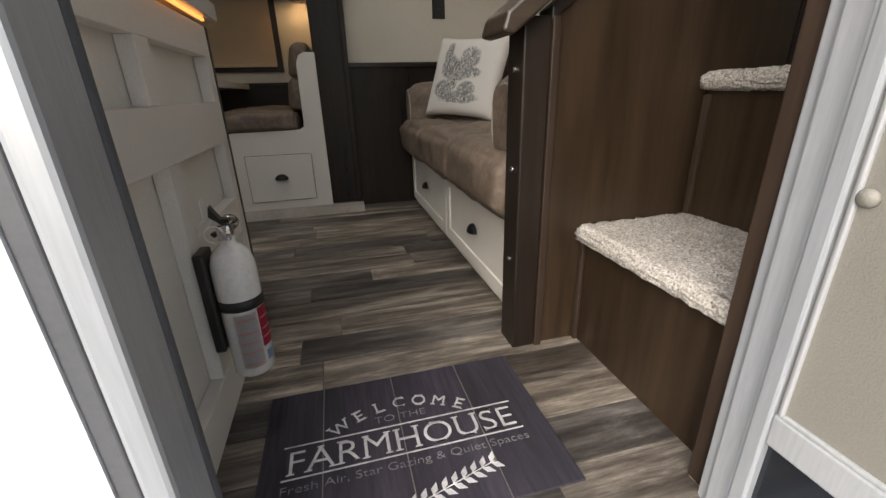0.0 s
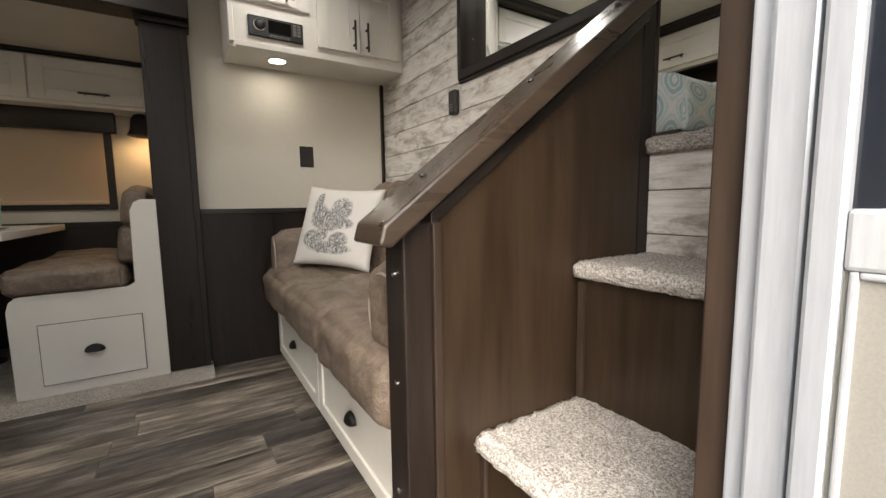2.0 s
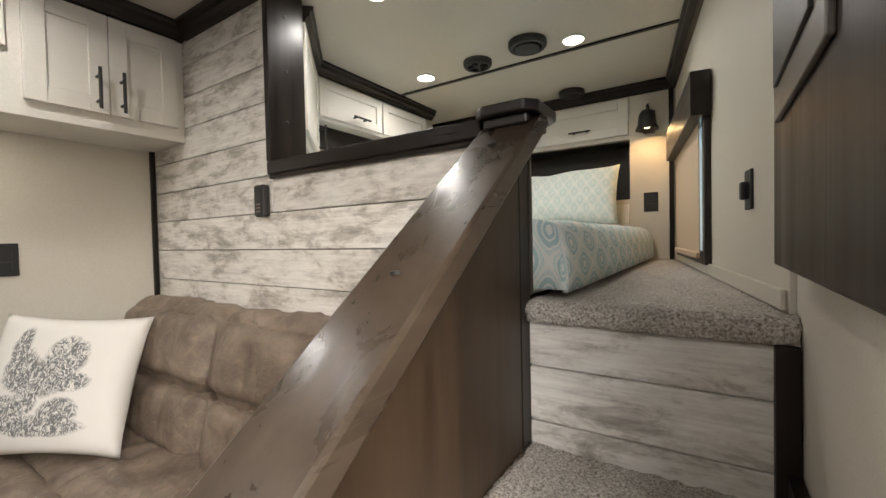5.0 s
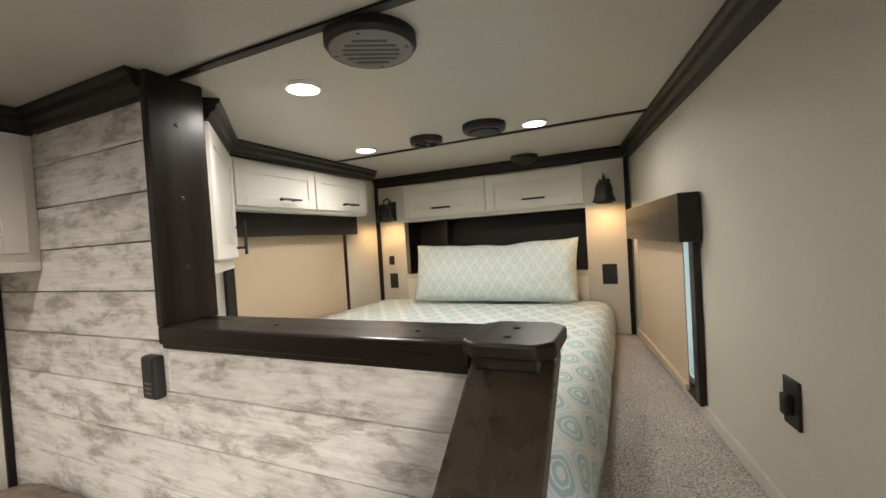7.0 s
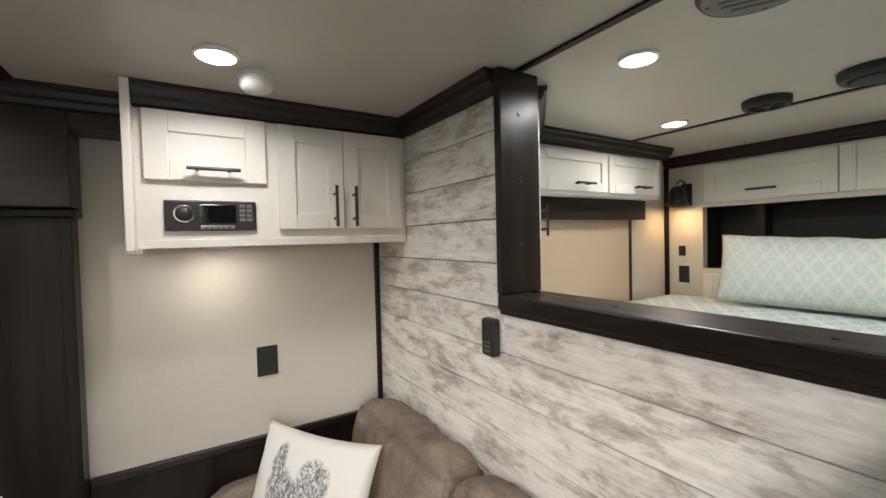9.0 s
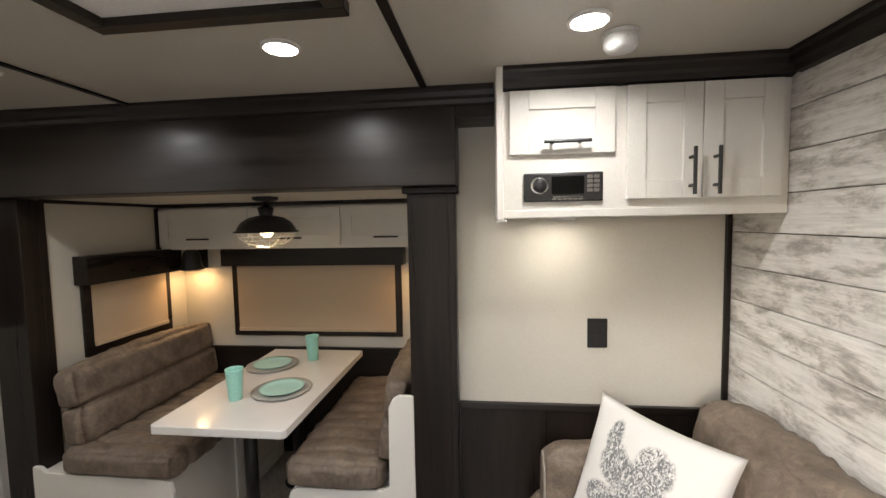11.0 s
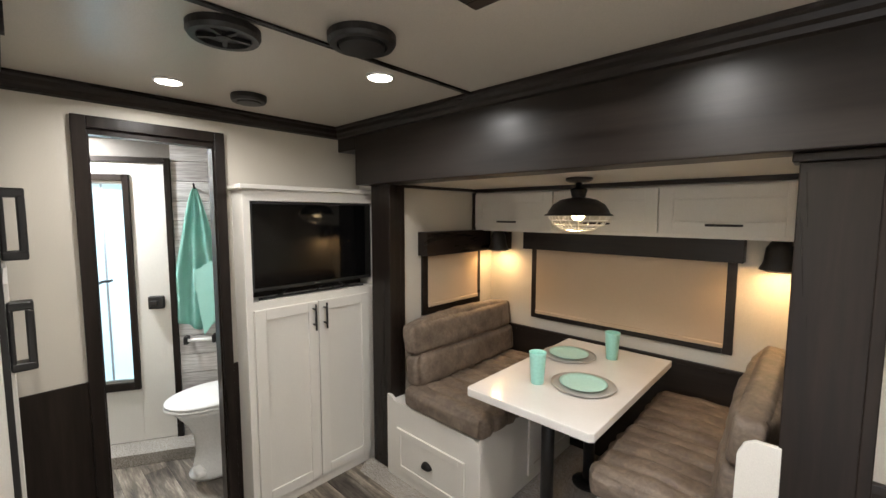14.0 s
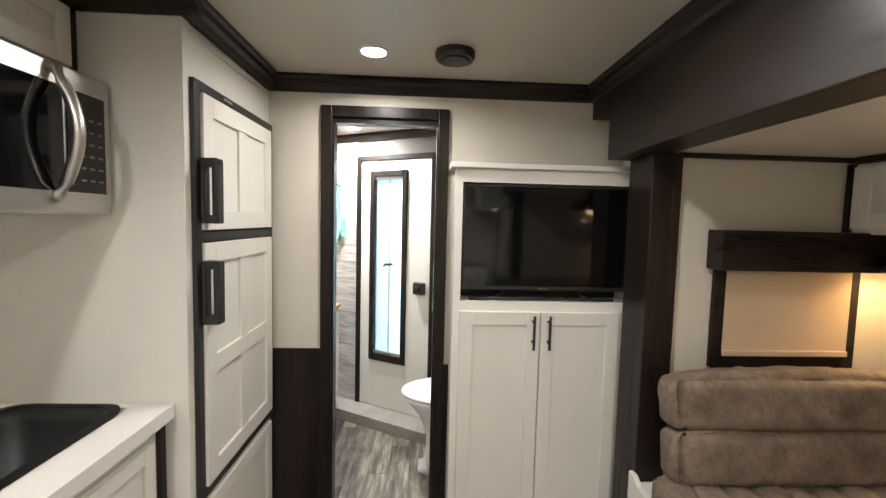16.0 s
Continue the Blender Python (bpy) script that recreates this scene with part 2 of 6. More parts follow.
SHADE = mottled("tan_roller_blind", (0.52, 0.40, 0.28), (0.56, 0.43, 0.30), 0.85, 2, 420, 0.3)
MINT = mottled("mint_plastic", (0.36, 0.72, 0.63), (0.40, 0.76, 0.67), 0.35, 5, 100, 0.03)
PLATEG = mottled("grey_rim", (0.42, 0.40, 0.37), (0.48, 0.46, 0.43), 0.35, 5, 100, 0.03)
DISHM = mottled("pale_mint_dish", (0.46, 0.74, 0.66), (0.52, 0.79, 0.71), 0.3, 5, 100, 0.03)
TOWEL = mottled("mint_towel", (0.36, 0.74, 0.64), (0.45, 0.82, 0.73), 0.95, 5, 420, 1.0, dist=0.004)
RED = mottled("red_label", (0.55, 0.03, 0.07), (0.62, 0.05, 0.09), 0.5)
PINK = mottled("pink_rule", (0.75, 0.35, 0.36), (0.8, 0.42, 0.42), 0.5)
LABEL = mottled("grey_label", (0.55, 0.53, 0.51), (0.6, 0.58, 0.56), 0.5)
ENAMEL = mottled("white_enamel", (0.74, 0.72, 0.68), (0.79, 0.77, 0.73), 0.22, 6, 120, 0.03)
PRINT = mottled("white_print", (0.30, 0.29, 0.29), (0.62, 0.60, 0.60), 0.8, 40, 300, 0.2)
DIMPRINT = mottled("worn_grey_print", (0.08, 0.075, 0.08), (0.22, 0.21, 0.22), 0.8, 40, 300, 0.2)
MATBASE = plank_mat("charcoal_mat", [(0.3, (0.010, 0.009, 0.013)), (0.5, (0.028, 0.024, 0.034)), (0.7, (0.07, 0.06, 0.08)), (0.85, (0.12, 0.10, 0.13))], 1, 0.85, ((0.7, 0.7, 0.7), (1.0, 0.95, 1.0)))
BULB = glow("lit_diffuser", (1.0, 0.95, 0.86), 7.0)
WARMBULB = glow("warm_bulb", (1.0, 0.72, 0.38), 2.4)
LED = glow("amber_led", (1.0, 0.36, 0.08), 1.3)
BLUE = glow("blue_led", (0.05, 0.05, 1.0), 3.0)
FROST, _t, _b = nodes("frosted_pane", 0.55)
_b.inputs["Transmission Weight"].default_value, _b.inputs["Base Color"].default_value = 1.0, (0.9, 0.97, 1.0, 1)
OUTSIDE = glow("daylit_backdrop", (0.62, 0.85, 0.95), 0.19)
GROUND = mottled("gravel_lot", (0.20, 0.19, 0.18), (0.30, 0.29, 0.27), 0.95, 3, 90, 0.8, dist=0.01)
OGEE = ogee_mat("ogee_bedspread", 0.115, (0.52, 0.66, 0.66), (0.22, 0.46, 0.50), (0.76, 0.76, 0.72), 0.35)
OGEEP = ogee_mat("ogee_pillowcase", 0.065, (0.55, 0.68, 0.66), (0.40, 0.58, 0.56), (0.76, 0.76, 0.71), 0.4)
MATTRESSW = mottled("white_ticking", (0.74, 0.71, 0.65), (0.78, 0.75, 0.69), 0.9, 4, 300, 0.3)
ORANGEW = wood("honey_wood", (0.30, 0.14, 0.06), (0.45, 0.23, 0.10), 1)

# ---- building helpers ----


def thing(name, label, category, at=(0, 0, 0), group="", kind=""):
    ob = new(name)
    ob.empty_display_size = 0.05
    ob.location = at
    return tagged(ob, label, category, group, kind)


def origin(ob):
    p = Vector((0, 0, 0))
    while ob is not None:
        p += ob.location
        ob = ob.parent
    return p


def mesh_of(name, bm, material, smooth=False):
    me = bpy.data.meshes.new(name)
    bmesh.ops.recalc_face_normals(bm, faces=bm.faces[:])
    if smooth:
        for f in bm.faces:
            f.smooth = True
    bm.to_mesh(me)
    bm.free()
    me.materials.append(material)
    return me


BORDER = []  # stiles and rails that wait for their door


def part(name, bm, material, parent, label="", smooth=False):
    """Links a bmesh in world metres as one mesh under a thing or a part."""
    bmesh.ops.translate(bm, verts=bm.verts[:], vec=-origin(parent))
    ob = new(name, mesh_of(name, bm, material, smooth))
    ob.parent = parent
    extra, BORDER[:] = BORDER[:], []
    for piece, shape in extra:
        part(piece, shape, material, ob)
    return tagged(ob, label)


def solid(name, bm, material, label, category, kind="", smooth=False, group=""):
    """A thing or a piece of the setting that is one mesh."""
    return tagged(new(name, mesh_of(name, bm, material, smooth)), label, category, group, kind)


def box(x0, y0, z0, x1, y1, z1, bev=0.0, bm=None, seg=2):
    out = bm if bm is not None else bmesh.new()
    b = bmesh.new()
    r = bmesh.ops.create_cube(b, size=1)
    for v in b.verts:
        v.co = Vector(((x0 + x1) / 2 + v.co.x * (x1 - x0), (y0 + y1) / 2 + v.co.y * (y1 - y0), (z0 + z1) / 2 + v.co.z * (z1 - z0)))
    if bev:
        bmesh.ops.bevel(b, geom=b.edges[:], offset=bev, segments=seg, affect="EDGES", profile=0.5)
    join(out, b)
    return out


def join(out, b):
    vs = {}
    for v in b.verts:
        vs[v] = out.verts.new(v.co)
    for f in b.faces:
        try:
            nf = out.faces.new([vs[v] for v in f.verts])
            nf.smooth = f.smooth
        except ValueError:
            pass
    b.free()


def prism(poly, axis, a, b, bev=0.0, bm=None):
    """A polygon of the two other axes (in order x, y, z), drawn out along axis from a to b."""
    out = bm if bm is not None else bmesh.new()
    w = bmesh.new()

    def at(p, d):
        q = list(p)
        q.insert(axis, d)
        return w.verts.new(q)

    lo, hi = [at(p, a) for p in poly], [at(p, b) for p in poly]
    w.faces.new(lo)
    w.faces.new(hi[::-1])
    for i in range(len(poly)):
        j = (i + 1) % len(poly)
        w.faces.new((lo[i], hi[i], hi[j], lo[j]))
    bmesh.ops.recalc_face_normals(w, faces=w.faces[:])
    if bev:
        bmesh.ops.bevel(w, geom=w.edges[:], offset=bev, segments=2, affect="EDGES", profile=0.5)
    join(out, w)
    return out


def lathe(profile, centre, n=24, bm=None, axis="z"):
    """Turns a profile of (radius, height) round an axis through centre."""
    out = bm if bm is not None else bmesh.new()
    rings = []
    cx, cy, cz = centre
    for r, h in profile:
        ring = []
        for k in range(n):
            a = 2 * math.pi * k / n
            u, v = r * math.cos(a), r * math.sin(a)
            p = {"z": (cx + u, cy + v, cz + h), "x": (cx + h, cy + u, cz + v), "y": (cx + u, cy + h, cz + v)}[axis]
            ring.append(out.verts.new(p))
        rings.append(ring)
    for a, b in zip(rings, rings[1:]):
        for k in range(n):
            out.faces.new((a[k], a[(k + 1) % n], b[(k + 1) % n], b[k]))
    for ring in (rings[0], rings[-1]):
        out.faces.new(ring)
    return out


def tube(points, r, n=8, bm=None):
    """A round bar along points."""
    out = bm if bm is not None else bmesh.new()
    pts = [Vector(p) for p in points]
    rings = []
    for i, p in enumerate(pts):
        d = (pts[min(i + 1, len(pts) - 1)] - pts[max(i - 1, 0)]).normalized()
        side = d.cross(Vector((0, 0, 1)) if abs(d.z) < 0.9 else Vector((1, 0, 0))).normalized()
        up = side.cross(d)
        rings.append([out.verts.new(p + r * (math.cos(2 * math.pi * k / n) * side + math.sin(2 * math.pi * k / n) * up)) for k in range(n)])
    for a, b in zip(rings, rings[1:]):
        for k in range(n):
            out.faces.new((a[k], a[(k + 1) % n], b[(k + 1) % n], b[k]))
    out.faces.new(rings[0])
    out.faces.new(rings[-1][::-1])
    return out


def cushion(x0, y0, z0, x1, y1, z1, puff=0.02, pleats=0, axis=1, cuts=14, wrinkle=0.004, gather=0.0, seed=0.0, r=0.03):
    """A padded block: rounded edges, swollen faces, pleats across axis and soft wrinkles."""
    b = bmesh.new()
    bmesh.ops.create_cube(b, size=2)
    bmesh.ops.subdivide_edges(b, edges=b.edges[:], cuts=cuts, use_grid_fill=True)
    h = Vector(((x1 - x0) / 2, (y1 - y0) / 2, (z1 - z0) / 2))
    c = Vector(((x0 + x1) / 2, (y0 + y1) / 2, (z0 + z1) / 2))
    for v in b.verts:
        q = Vector([v.co[k] * h[k] for k in range(3)])
        inner = Vector([max(-h[k] + r, min(h[k] - r, q[k])) for k in range(3)])
        d = q - inner
        p = inner + (d.normalized() * r if d.length > 1e-6 else d)
        big = max(range(3), key=lambda k: abs(v.co[k]))
        o = [k for k in range(3) if k != big]
        dome = (1 - v.co[o[0]] ** 4) * (1 - v.co[o[1]] ** 4)
        sgn = 1 if v.co[big] > 0 else -1
        p[big] += sgn * puff * dome
        if pleats and big != axis:
            s = abs(math.sin(math.pi * pleats * (v.co[axis] + 1) / 2)) ** 0.45
            p[big] -= sgn * 0.018 * (1 - s)
        n = noise.noise(Vector((q.x * 9 + seed, q.y * 9, q.z * 9))) + 0.5 * noise.noise(Vector((q.x * 26 + seed, q.y * 26, q.z * 26)))
        p[big] += sgn * wrinkle * n
        if gather and big != axis:
            o = [k for k in range(3) if k not in (big, axis)][0]
            ridge = 1 - abs(noise.noise(Vector((q[axis] * 16 + seed, q[o] * 2.2, seed)))) * 2.6
            p[big] += sgn * gather * max(0.0, ridge) ** 2 * (1 - abs(v.co[axis]) ** 3)
        v.co = c + p
    for f in b.faces:
        f.smooth = True
    return b


FACING = {
    "-y": lambda u, v, w, p: (u, p - w, v),
    "+y": lambda u, v, w, p: (u, p + w, v),
    "+x": lambda u, v, w, p: (p + w, u, v),
    "-x": lambda u, v, w, p: (p - w, u, v),
}


def slab(face, pos, u0, v0, u1, v1, w0, w1, bev=0.0, bm=None):
    """A block given on a wall facing some way: u along it, v up, w out of it."""
    a, b = FACING[face](u0, v0, w0, pos), FACING[face](u1, v1, w1, pos)
    lo, hi = [min(p, q) for p, q in zip(a, b)], [max(p, q) for p, q in zip(a, b)]
    return box(*lo, *hi, bev, bm)


def shaker(face, pos, u0, v0, u1, v1, rail=0.055, depth=0.018, across=()):
    """A cabinet door: stiles and rails round a sunk panel; across: heights of further rails."""
    bm = slab(face, pos, u0 + 0.004, v0 + 0.004, u1 - 0.004, v1 - 0.004, 0.001, depth * 0.55)
    for a in ((u0, v0, u0 + rail, v1), (u1 - rail, v0, u1, v1)):
        BORDER.append(("stile", slab(face, pos, *a, 0.0, depth, 0.002)))
    for a in ((u0 + rail, v0, u1 - rail, v0 + rail), (u0 + rail, v1 - rail, u1 - rail, v1)):
        BORDER.append(("rail", slab(face, pos, *a, 0.0, depth, 0.002)))
    for h in across:
        BORDER.append(("rail", slab(face, pos, u0 + rail, h - rail / 2, u1 - rail, h + rail / 2, 0.0, depth - 0.0006, 0.002)))
    return bm


def pull(face, pos, u, v, length, upright):
    """A black bar pull on two posts."""
    f = FACING[face]
    e = (0, length / 2) if upright else (length / 2, 0)
    bm = tube([f(u - e[0], v - e[1], 0.032, pos), f(u + e[0], v + e[1], 0.032, pos)], 0.0055, 10)
    for s in (-0.6, 0.6):
        tube([f(u + s * e[0], v + s * e[1], 0.0, pos), f(u + s * e[0], v + s * e[1], 0.034, pos)], 0.005, 8, bm)
    return bm


def cup_pull(face, pos, u, v, w=0.075, h=0.032):
    """A hooded cup pull."""
    f = FACING[face]
    bm = bmesh.new()
    rows = []
    for j in range(5):
        b = (math.pi / 2) * j / 4
        row = []
        for i in range(13):
            a = math.pi * i / 12
            row.append(bm.verts.new(f(u + w / 2 * math.cos(a) * (1 - 0.12 * math.sin(b)), v - h * 0.4 + h * math.sin(a) * math.cos(b), 0.001 + 0.024 * math.sin(b) * math.sin(a) ** 0.6, pos)))
        rows.append(row)
    for a, b in zip(rows, rows[1:]):
        for i in range(12):
            try:
                bm.faces.new((a[i], a[i + 1], b[i + 1], b[i]))
            except ValueError:
                pass
    bmesh.ops.solidify(bm, geom=bm.faces[:], thickness=0.002)
    return bm


def crown_profile(run):
    """Stepped crown moulding: how far out, how far below the ceiling."""
    return [(0, 0), (run, 0), (run, -0.012), (run * 0.8, -0.018), (run * 0.72, -0.034), (run * 0.45, -0.042), (run * 0.32, -0.056), (0.0, -0.062)]


def outlet(face, pos, u, v, w=0.07, h=0.115, rocker=False, name="wall_outlet"):
    f = FACING[face]
    t = thing(name, "black plastic " + ("rocker switch plate" if rocker else "power outlet plate") + " on the wall", "switch" if rocker else "outlet", f(u, v, 0, pos))
    part("plate", slab(face, pos, u - w / 2, v - h / 2, u + w / 2, v + h / 2, 0, 0.006, 0.002), PLASTIC, t)
    if rocker:
        part("rocker", slab(face, pos, u - w * 0.2, v - h * 0.25, u + w * 0.2, v + h * 0.2, 0.005, 0.02, 0.004), PLASTIC, t)
    else:
        for s in (-1, 1):
            part("socket", slab(face, pos, u - w * 0.27, v + s * h * 0.2 - h * 0.13, u + w * 0.27, v + s * h * 0.2 + h * 0.13, 0.005, 0.009, 0.002), PLASTIC, t)
    return t


# ---- the large structure ----
FRONT, REAR, ENTRY, FAR, SHIP, BEDZ = 2.97, -2.10, 0.385, 2.57, 1.18, 1.01
BEDS = 0.394
TAPER = Matrix.Translation((1.25, BEDS, 0)) @ pose(0, 0, 0, 0, 0, 8.9) @ Matrix.Translation((-1.25, -BEDS, 0))


def tapered(ob):
    """Swings a thing built along x onto the bunk wall, which narrows towards the nose."""
    ob.matrix_basis = TAPER @ ob.matrix_basis
    return ob



def setting(name, bm, material, label, category):
    return solid(name, bm, material, label, category, "structure")


ground = setting("ground", box(-60, -60, -0.80, 60, 60, -0.75), GROUND, "grey gravel lot round the trailer", "ground")
setting("subfloor", box(-3.7, 0.33, -0.10, 1.25, 2.62, -0.006), GROOVE, "dark joints under the vinyl planks", "floor")
bm = box(-3.7, 0.33, CEIL, FRONT + 0.3, 2.62, CEIL + 0.06)
setting("ceiling", bm, CEILING, "smooth off-white ceiling panel", "ceiling")

# entry wall with the doorway
bm = box(-3.7, 0.31, -0.1, -0.175, ENTRY, CEIL)
box(0.585, 0.31, -0.1, 1.25, ENTRY, CEIL, bm=bm)
box(-0.175, 0.31, 1.86, 0.585, ENTRY, CEIL, bm=bm)
setting("wall_south", bm, WALL, "cream vinyl wall beside the entry door", "wall")
bm = box(1.25, 0.31, BEDZ - 0.05, 1.97, BEDS, CEIL)
box(2.74, 0.31, BEDZ - 0.05, FRONT + 0.3, BEDS, CEIL, bm=bm)
box(1.97, 0.31, BEDZ - 0.05, 2.74, BEDS, 1.07, bm=bm)
box(1.97, 0.31, 1.64, 2.74, BEDS, CEIL, bm=bm)
tapered(setting("wall_bed_south", bm, WALL, "cream vinyl wall beside the bed", "wall"))
bm = box(-9.5, 0.262, -0.35, -0.167, 0.309, 2.5)
box(0.62, 0.265, -0.35, 1.25, 0.309, 2.5, bm=bm)
box(-0.167, 0.265, 1.88, 0.62, 0.309, 2.5, bm=bm)
box(-0.167, 0.265, -0.35, 0.62, 0.309, -0.04, bm=bm)
setting("exterior_wall", bm, SKIN, "glossy white trailer side", "wall")
bm = box(1.25, 0.265, 0.5, 1.97, 0.309, 2.5)
box(2.74, 0.265, 0.5, 3.3, 0.309, 2.5, bm=bm)
box(1.97, 0.265, 0.5, 2.74, 0.309, 1.07, bm=bm)
box(1.97, 0.265, 1.64, 2.74, 0.309, 2.5, bm=bm)
tapered(setting("exterior_wall_front", bm, SKIN, "glossy white trailer nose side", "wall"))

# far wall: pieces beside and above the slide-out, and the sofa nook
bm = box(0.0, FAR, -0.1, 1.25, FAR + 0.05, CEIL)
box(-2.15, FAR, -0.1, -1.75, FAR + 0.05, CEIL, bm=bm)
box(-1.75, FAR, 1.72, 0.0, FAR + 0.05, CEIL, bm=bm)
setting("wall_north", bm, WALL, "cream vinyl wall behind the sofa", "wall")
setting("wall_rear_north", box(-3.7, FAR, -0.1, -2.15, FAR + 0.05, CEIL), WALL, "plain bathroom side wall", "wall")

# slide-out shell
SX0, SX1, SY, SZ0, SZ1 = -1.74, 0.0, 3.47, 0.04, 1.69
bm = box(SX0 - 0.05, SY, -0.05, SX1 + 0.05, SY + 0.05, 0.86)
box(SX0 - 0.05, SY, 1.36, SX1 + 0.05, SY + 0.05, SZ1 + 0.05, bm=bm)
box(SX0 - 0.05, SY, 0.86, -1.36, SY + 0.05, 1.36, bm=bm)
box(-0.29, SY, 0.86, SX1 + 0.05, SY + 0.05, 1.36, bm=bm)
setting("slide_wall_back", bm, WALL, "cream slide-out back wall with a wide window", "wall")
bm = box(SX0 - 0.05, FAR - 0.02, 0, SX0, SY, 0.93)
box(SX0 - 0.05, FAR - 0.02, 1.39, SX0, SY, SZ1 + 0.05, bm=bm)
box(SX0 - 0.05, FAR - 0.02, 0.93, SX0, 2.78, 1.39, bm=bm)
box(SX0 - 0.05, 3.29, 0.93, SX0, SY, 1.39, bm=bm)
setting("slide_wall_west", bm, WALL, "cream slide-out end wall with a small window", "wall")
setting("slide_wall_east", box(SX1, FAR + 0.052, 0, SX1 + 0.05, SY, SZ1 + 0.05), WALL, "cream slide-out end wall", "wall")
setting("slide_ceiling", box(SX0 - 0.05, 2.44, SZ1, SX1 + 0.05, SY + 0.05, SZ1 + 0.04), WALL, "cream ceiling of the slide-out", "ceiling")
bm = prism([(2.40, 0.0), (2.43, 0.03), (2.47, SZ0), (SY, SZ0), (SY, -0.05), (2.40, -0.05)], 0, SX0 - 0.16, 0.17)
setting("slide_floor", bm, PALECARPET, "pale grey carpet on the slide-out floor and its edge", "carpet")

# shiplap wall core, bedroom shell
bm = box(SHIP + 0.012, 1.70, 0, SHIP + 0.06, FAR, CEIL)
box(SHIP + 0.012, 0.90, 0, SHIP + 0.06, 1.70, 1.37, bm=bm)
setting("wall_shiplap", bm, GROOVE, "partition under whitewashed shiplap boards", "wall")
bm = box(SHIP + 0.06, 1.72, BEDZ, SHIP + 0.075, 2.3, CEIL)
setting("wall_bed_west", bm, WALL, "cream bedroom side of the partition", "wall")
bm = box(1.246, ENTRY, BEDZ - 0.10, FRONT + 0.3, 2.6, BEDZ - 0.008)
setting("bed_deck", bm, GROOVE, "gooseneck deck", "floor")
setting("bulkhead", box(1.25, 0.33, -0.1, 1.28, 2.62, BEDZ - 0.104), GROOVE, "plain bulkhead under the gooseneck deck", "wall")
BEDL = 2.27
bm = box(1.255, BEDL, BEDZ, 1.80, BEDL + 0.05, CEIL)
box(2.55, BEDL, BEDZ, FRONT + 0.3, BEDL + 0.05, CEIL, bm=bm)
box(1.80, BEDL, 1.70, 2.55, BEDL + 0.05, CEIL, bm=bm)
box(1.80, BEDL, BEDZ, 2.55, BEDL + 0.05, 1.10, bm=bm)
setting("wall_bed_north", bm, WALL, "cream wall over the bed's far side", "wall")
bm = box(FRONT, 0.655, BEDZ, FRONT + 0.05, 0.90, CEIL)
box(FRONT, 2.055, BEDZ, FRONT + 0.05, BEDL, CEIL, bm=bm)
box(FRONT, 0.90, BEDZ, FRONT + 0.05, 2.055, 1.36, bm=bm)
box(FRONT, 0.90, 1.71, FRONT + 0.05, 2.055, CEIL, bm=bm)
setting("wall_front", bm, WALL, "cream headboard wall with a dark niche", "wall")
bm = box(FRONT + 0.22, 0.86, 1.33, FRONT + 0.24, 2.1, 1.74)
box(FRONT + 0.05, 0.87, 1.33, FRONT + 0.22, 0.90, 1.74, bm=bm)
box(FRONT + 0.05, 2.055, 1.33, FRONT + 0.22, 2.085, 1.74, bm=bm)
box(FRONT + 0.05, 0.90, 1.33, FRONT + 0.22, 2.055, 1.36, bm=bm)
box(FRONT + 0.05, 0.90, 1.71, FRONT + 0.22, 2.055, 1.74, bm=bm)
box(FRONT + 0.12, 1.80, 1.36, FRONT + 0.22, 1.83, 1.71, bm=bm)
setting("niche", bm, TOEK, "dark laminate lining of the headboard niche", "niche")

# rear partition with the bathroom doorway
bm = box(REAR - 0.04, ENTRY, 0, REAR, 1.28, CEIL)
box(REAR - 0.04, 1.745, 0, REAR, FAR, CEIL, bm=bm)
box(REAR - 0.04, 1.28, 1.86, REAR, 1.745, CEIL, bm=bm)
setting("wall_west", bm, WALL, "cream partition to the bathroom", "wall")
setting("wall_bath_end", box(-3.72, 0.34, -0.1, -3.7, 2.62, CEIL), WALL, "plain end wall", "wall")

# bathroom: a canted wall with a door; its frame of reference runs along the cant
A, B = Vector((-3.40, 0.97, 0)), Vector((-2.80, 2.03, 0))
CANT = (B - A).normalized()
CANTN = Vector((CANT.y, -CANT.x, 0))
CLEN = 1.7
CANTM = Matrix(((CANT.x, -CANTN.x, 0, A.x), (CANT.y, -CANTN.y, 0, A.y), (0, 0, 1, 0), (0, 0, 0, 1)))


def canted(ob):
    """Lays a thing built with x along the canted wall and -y into the room."""
    ob.matrix_basis = CANTM
    return ob


D0, D1 = 0.31, 0.88
bm = box(-0.75, 0.014, 0, D0, 0.05, CEIL)
box(D1, 0.014, 0, CLEN, 0.05, CEIL, bm=bm)
box(D0, 0.014, 1.83, D1, 0.05, CEIL, bm=bm)
bath_wall = canted(setting("wall_bath_canted", bm, GROOVE, "canted bathroom wall under shiplap boards", "wall"))
bm = box(-0.7, -0.16, 0, CLEN, 0.012, 0.075, 0.004)
canted(setting("bath_sill", bm, PALECARPET, "pale raised sill below the bathroom's far door", "sill"))
bm = prism([(0, CEIL), (0.03, CEIL), (0.03, CEIL - 0.02), (0.012, CEIL - 0.05), (0, CEIL - 0.05)], 0, -0.75, CLEN)
for v in bm.verts:
    v.co.y = -v.co.y
canted(setting("bath_crown", bm, DARKX, "dark stained moulding over the bathroom wall", "trim"))


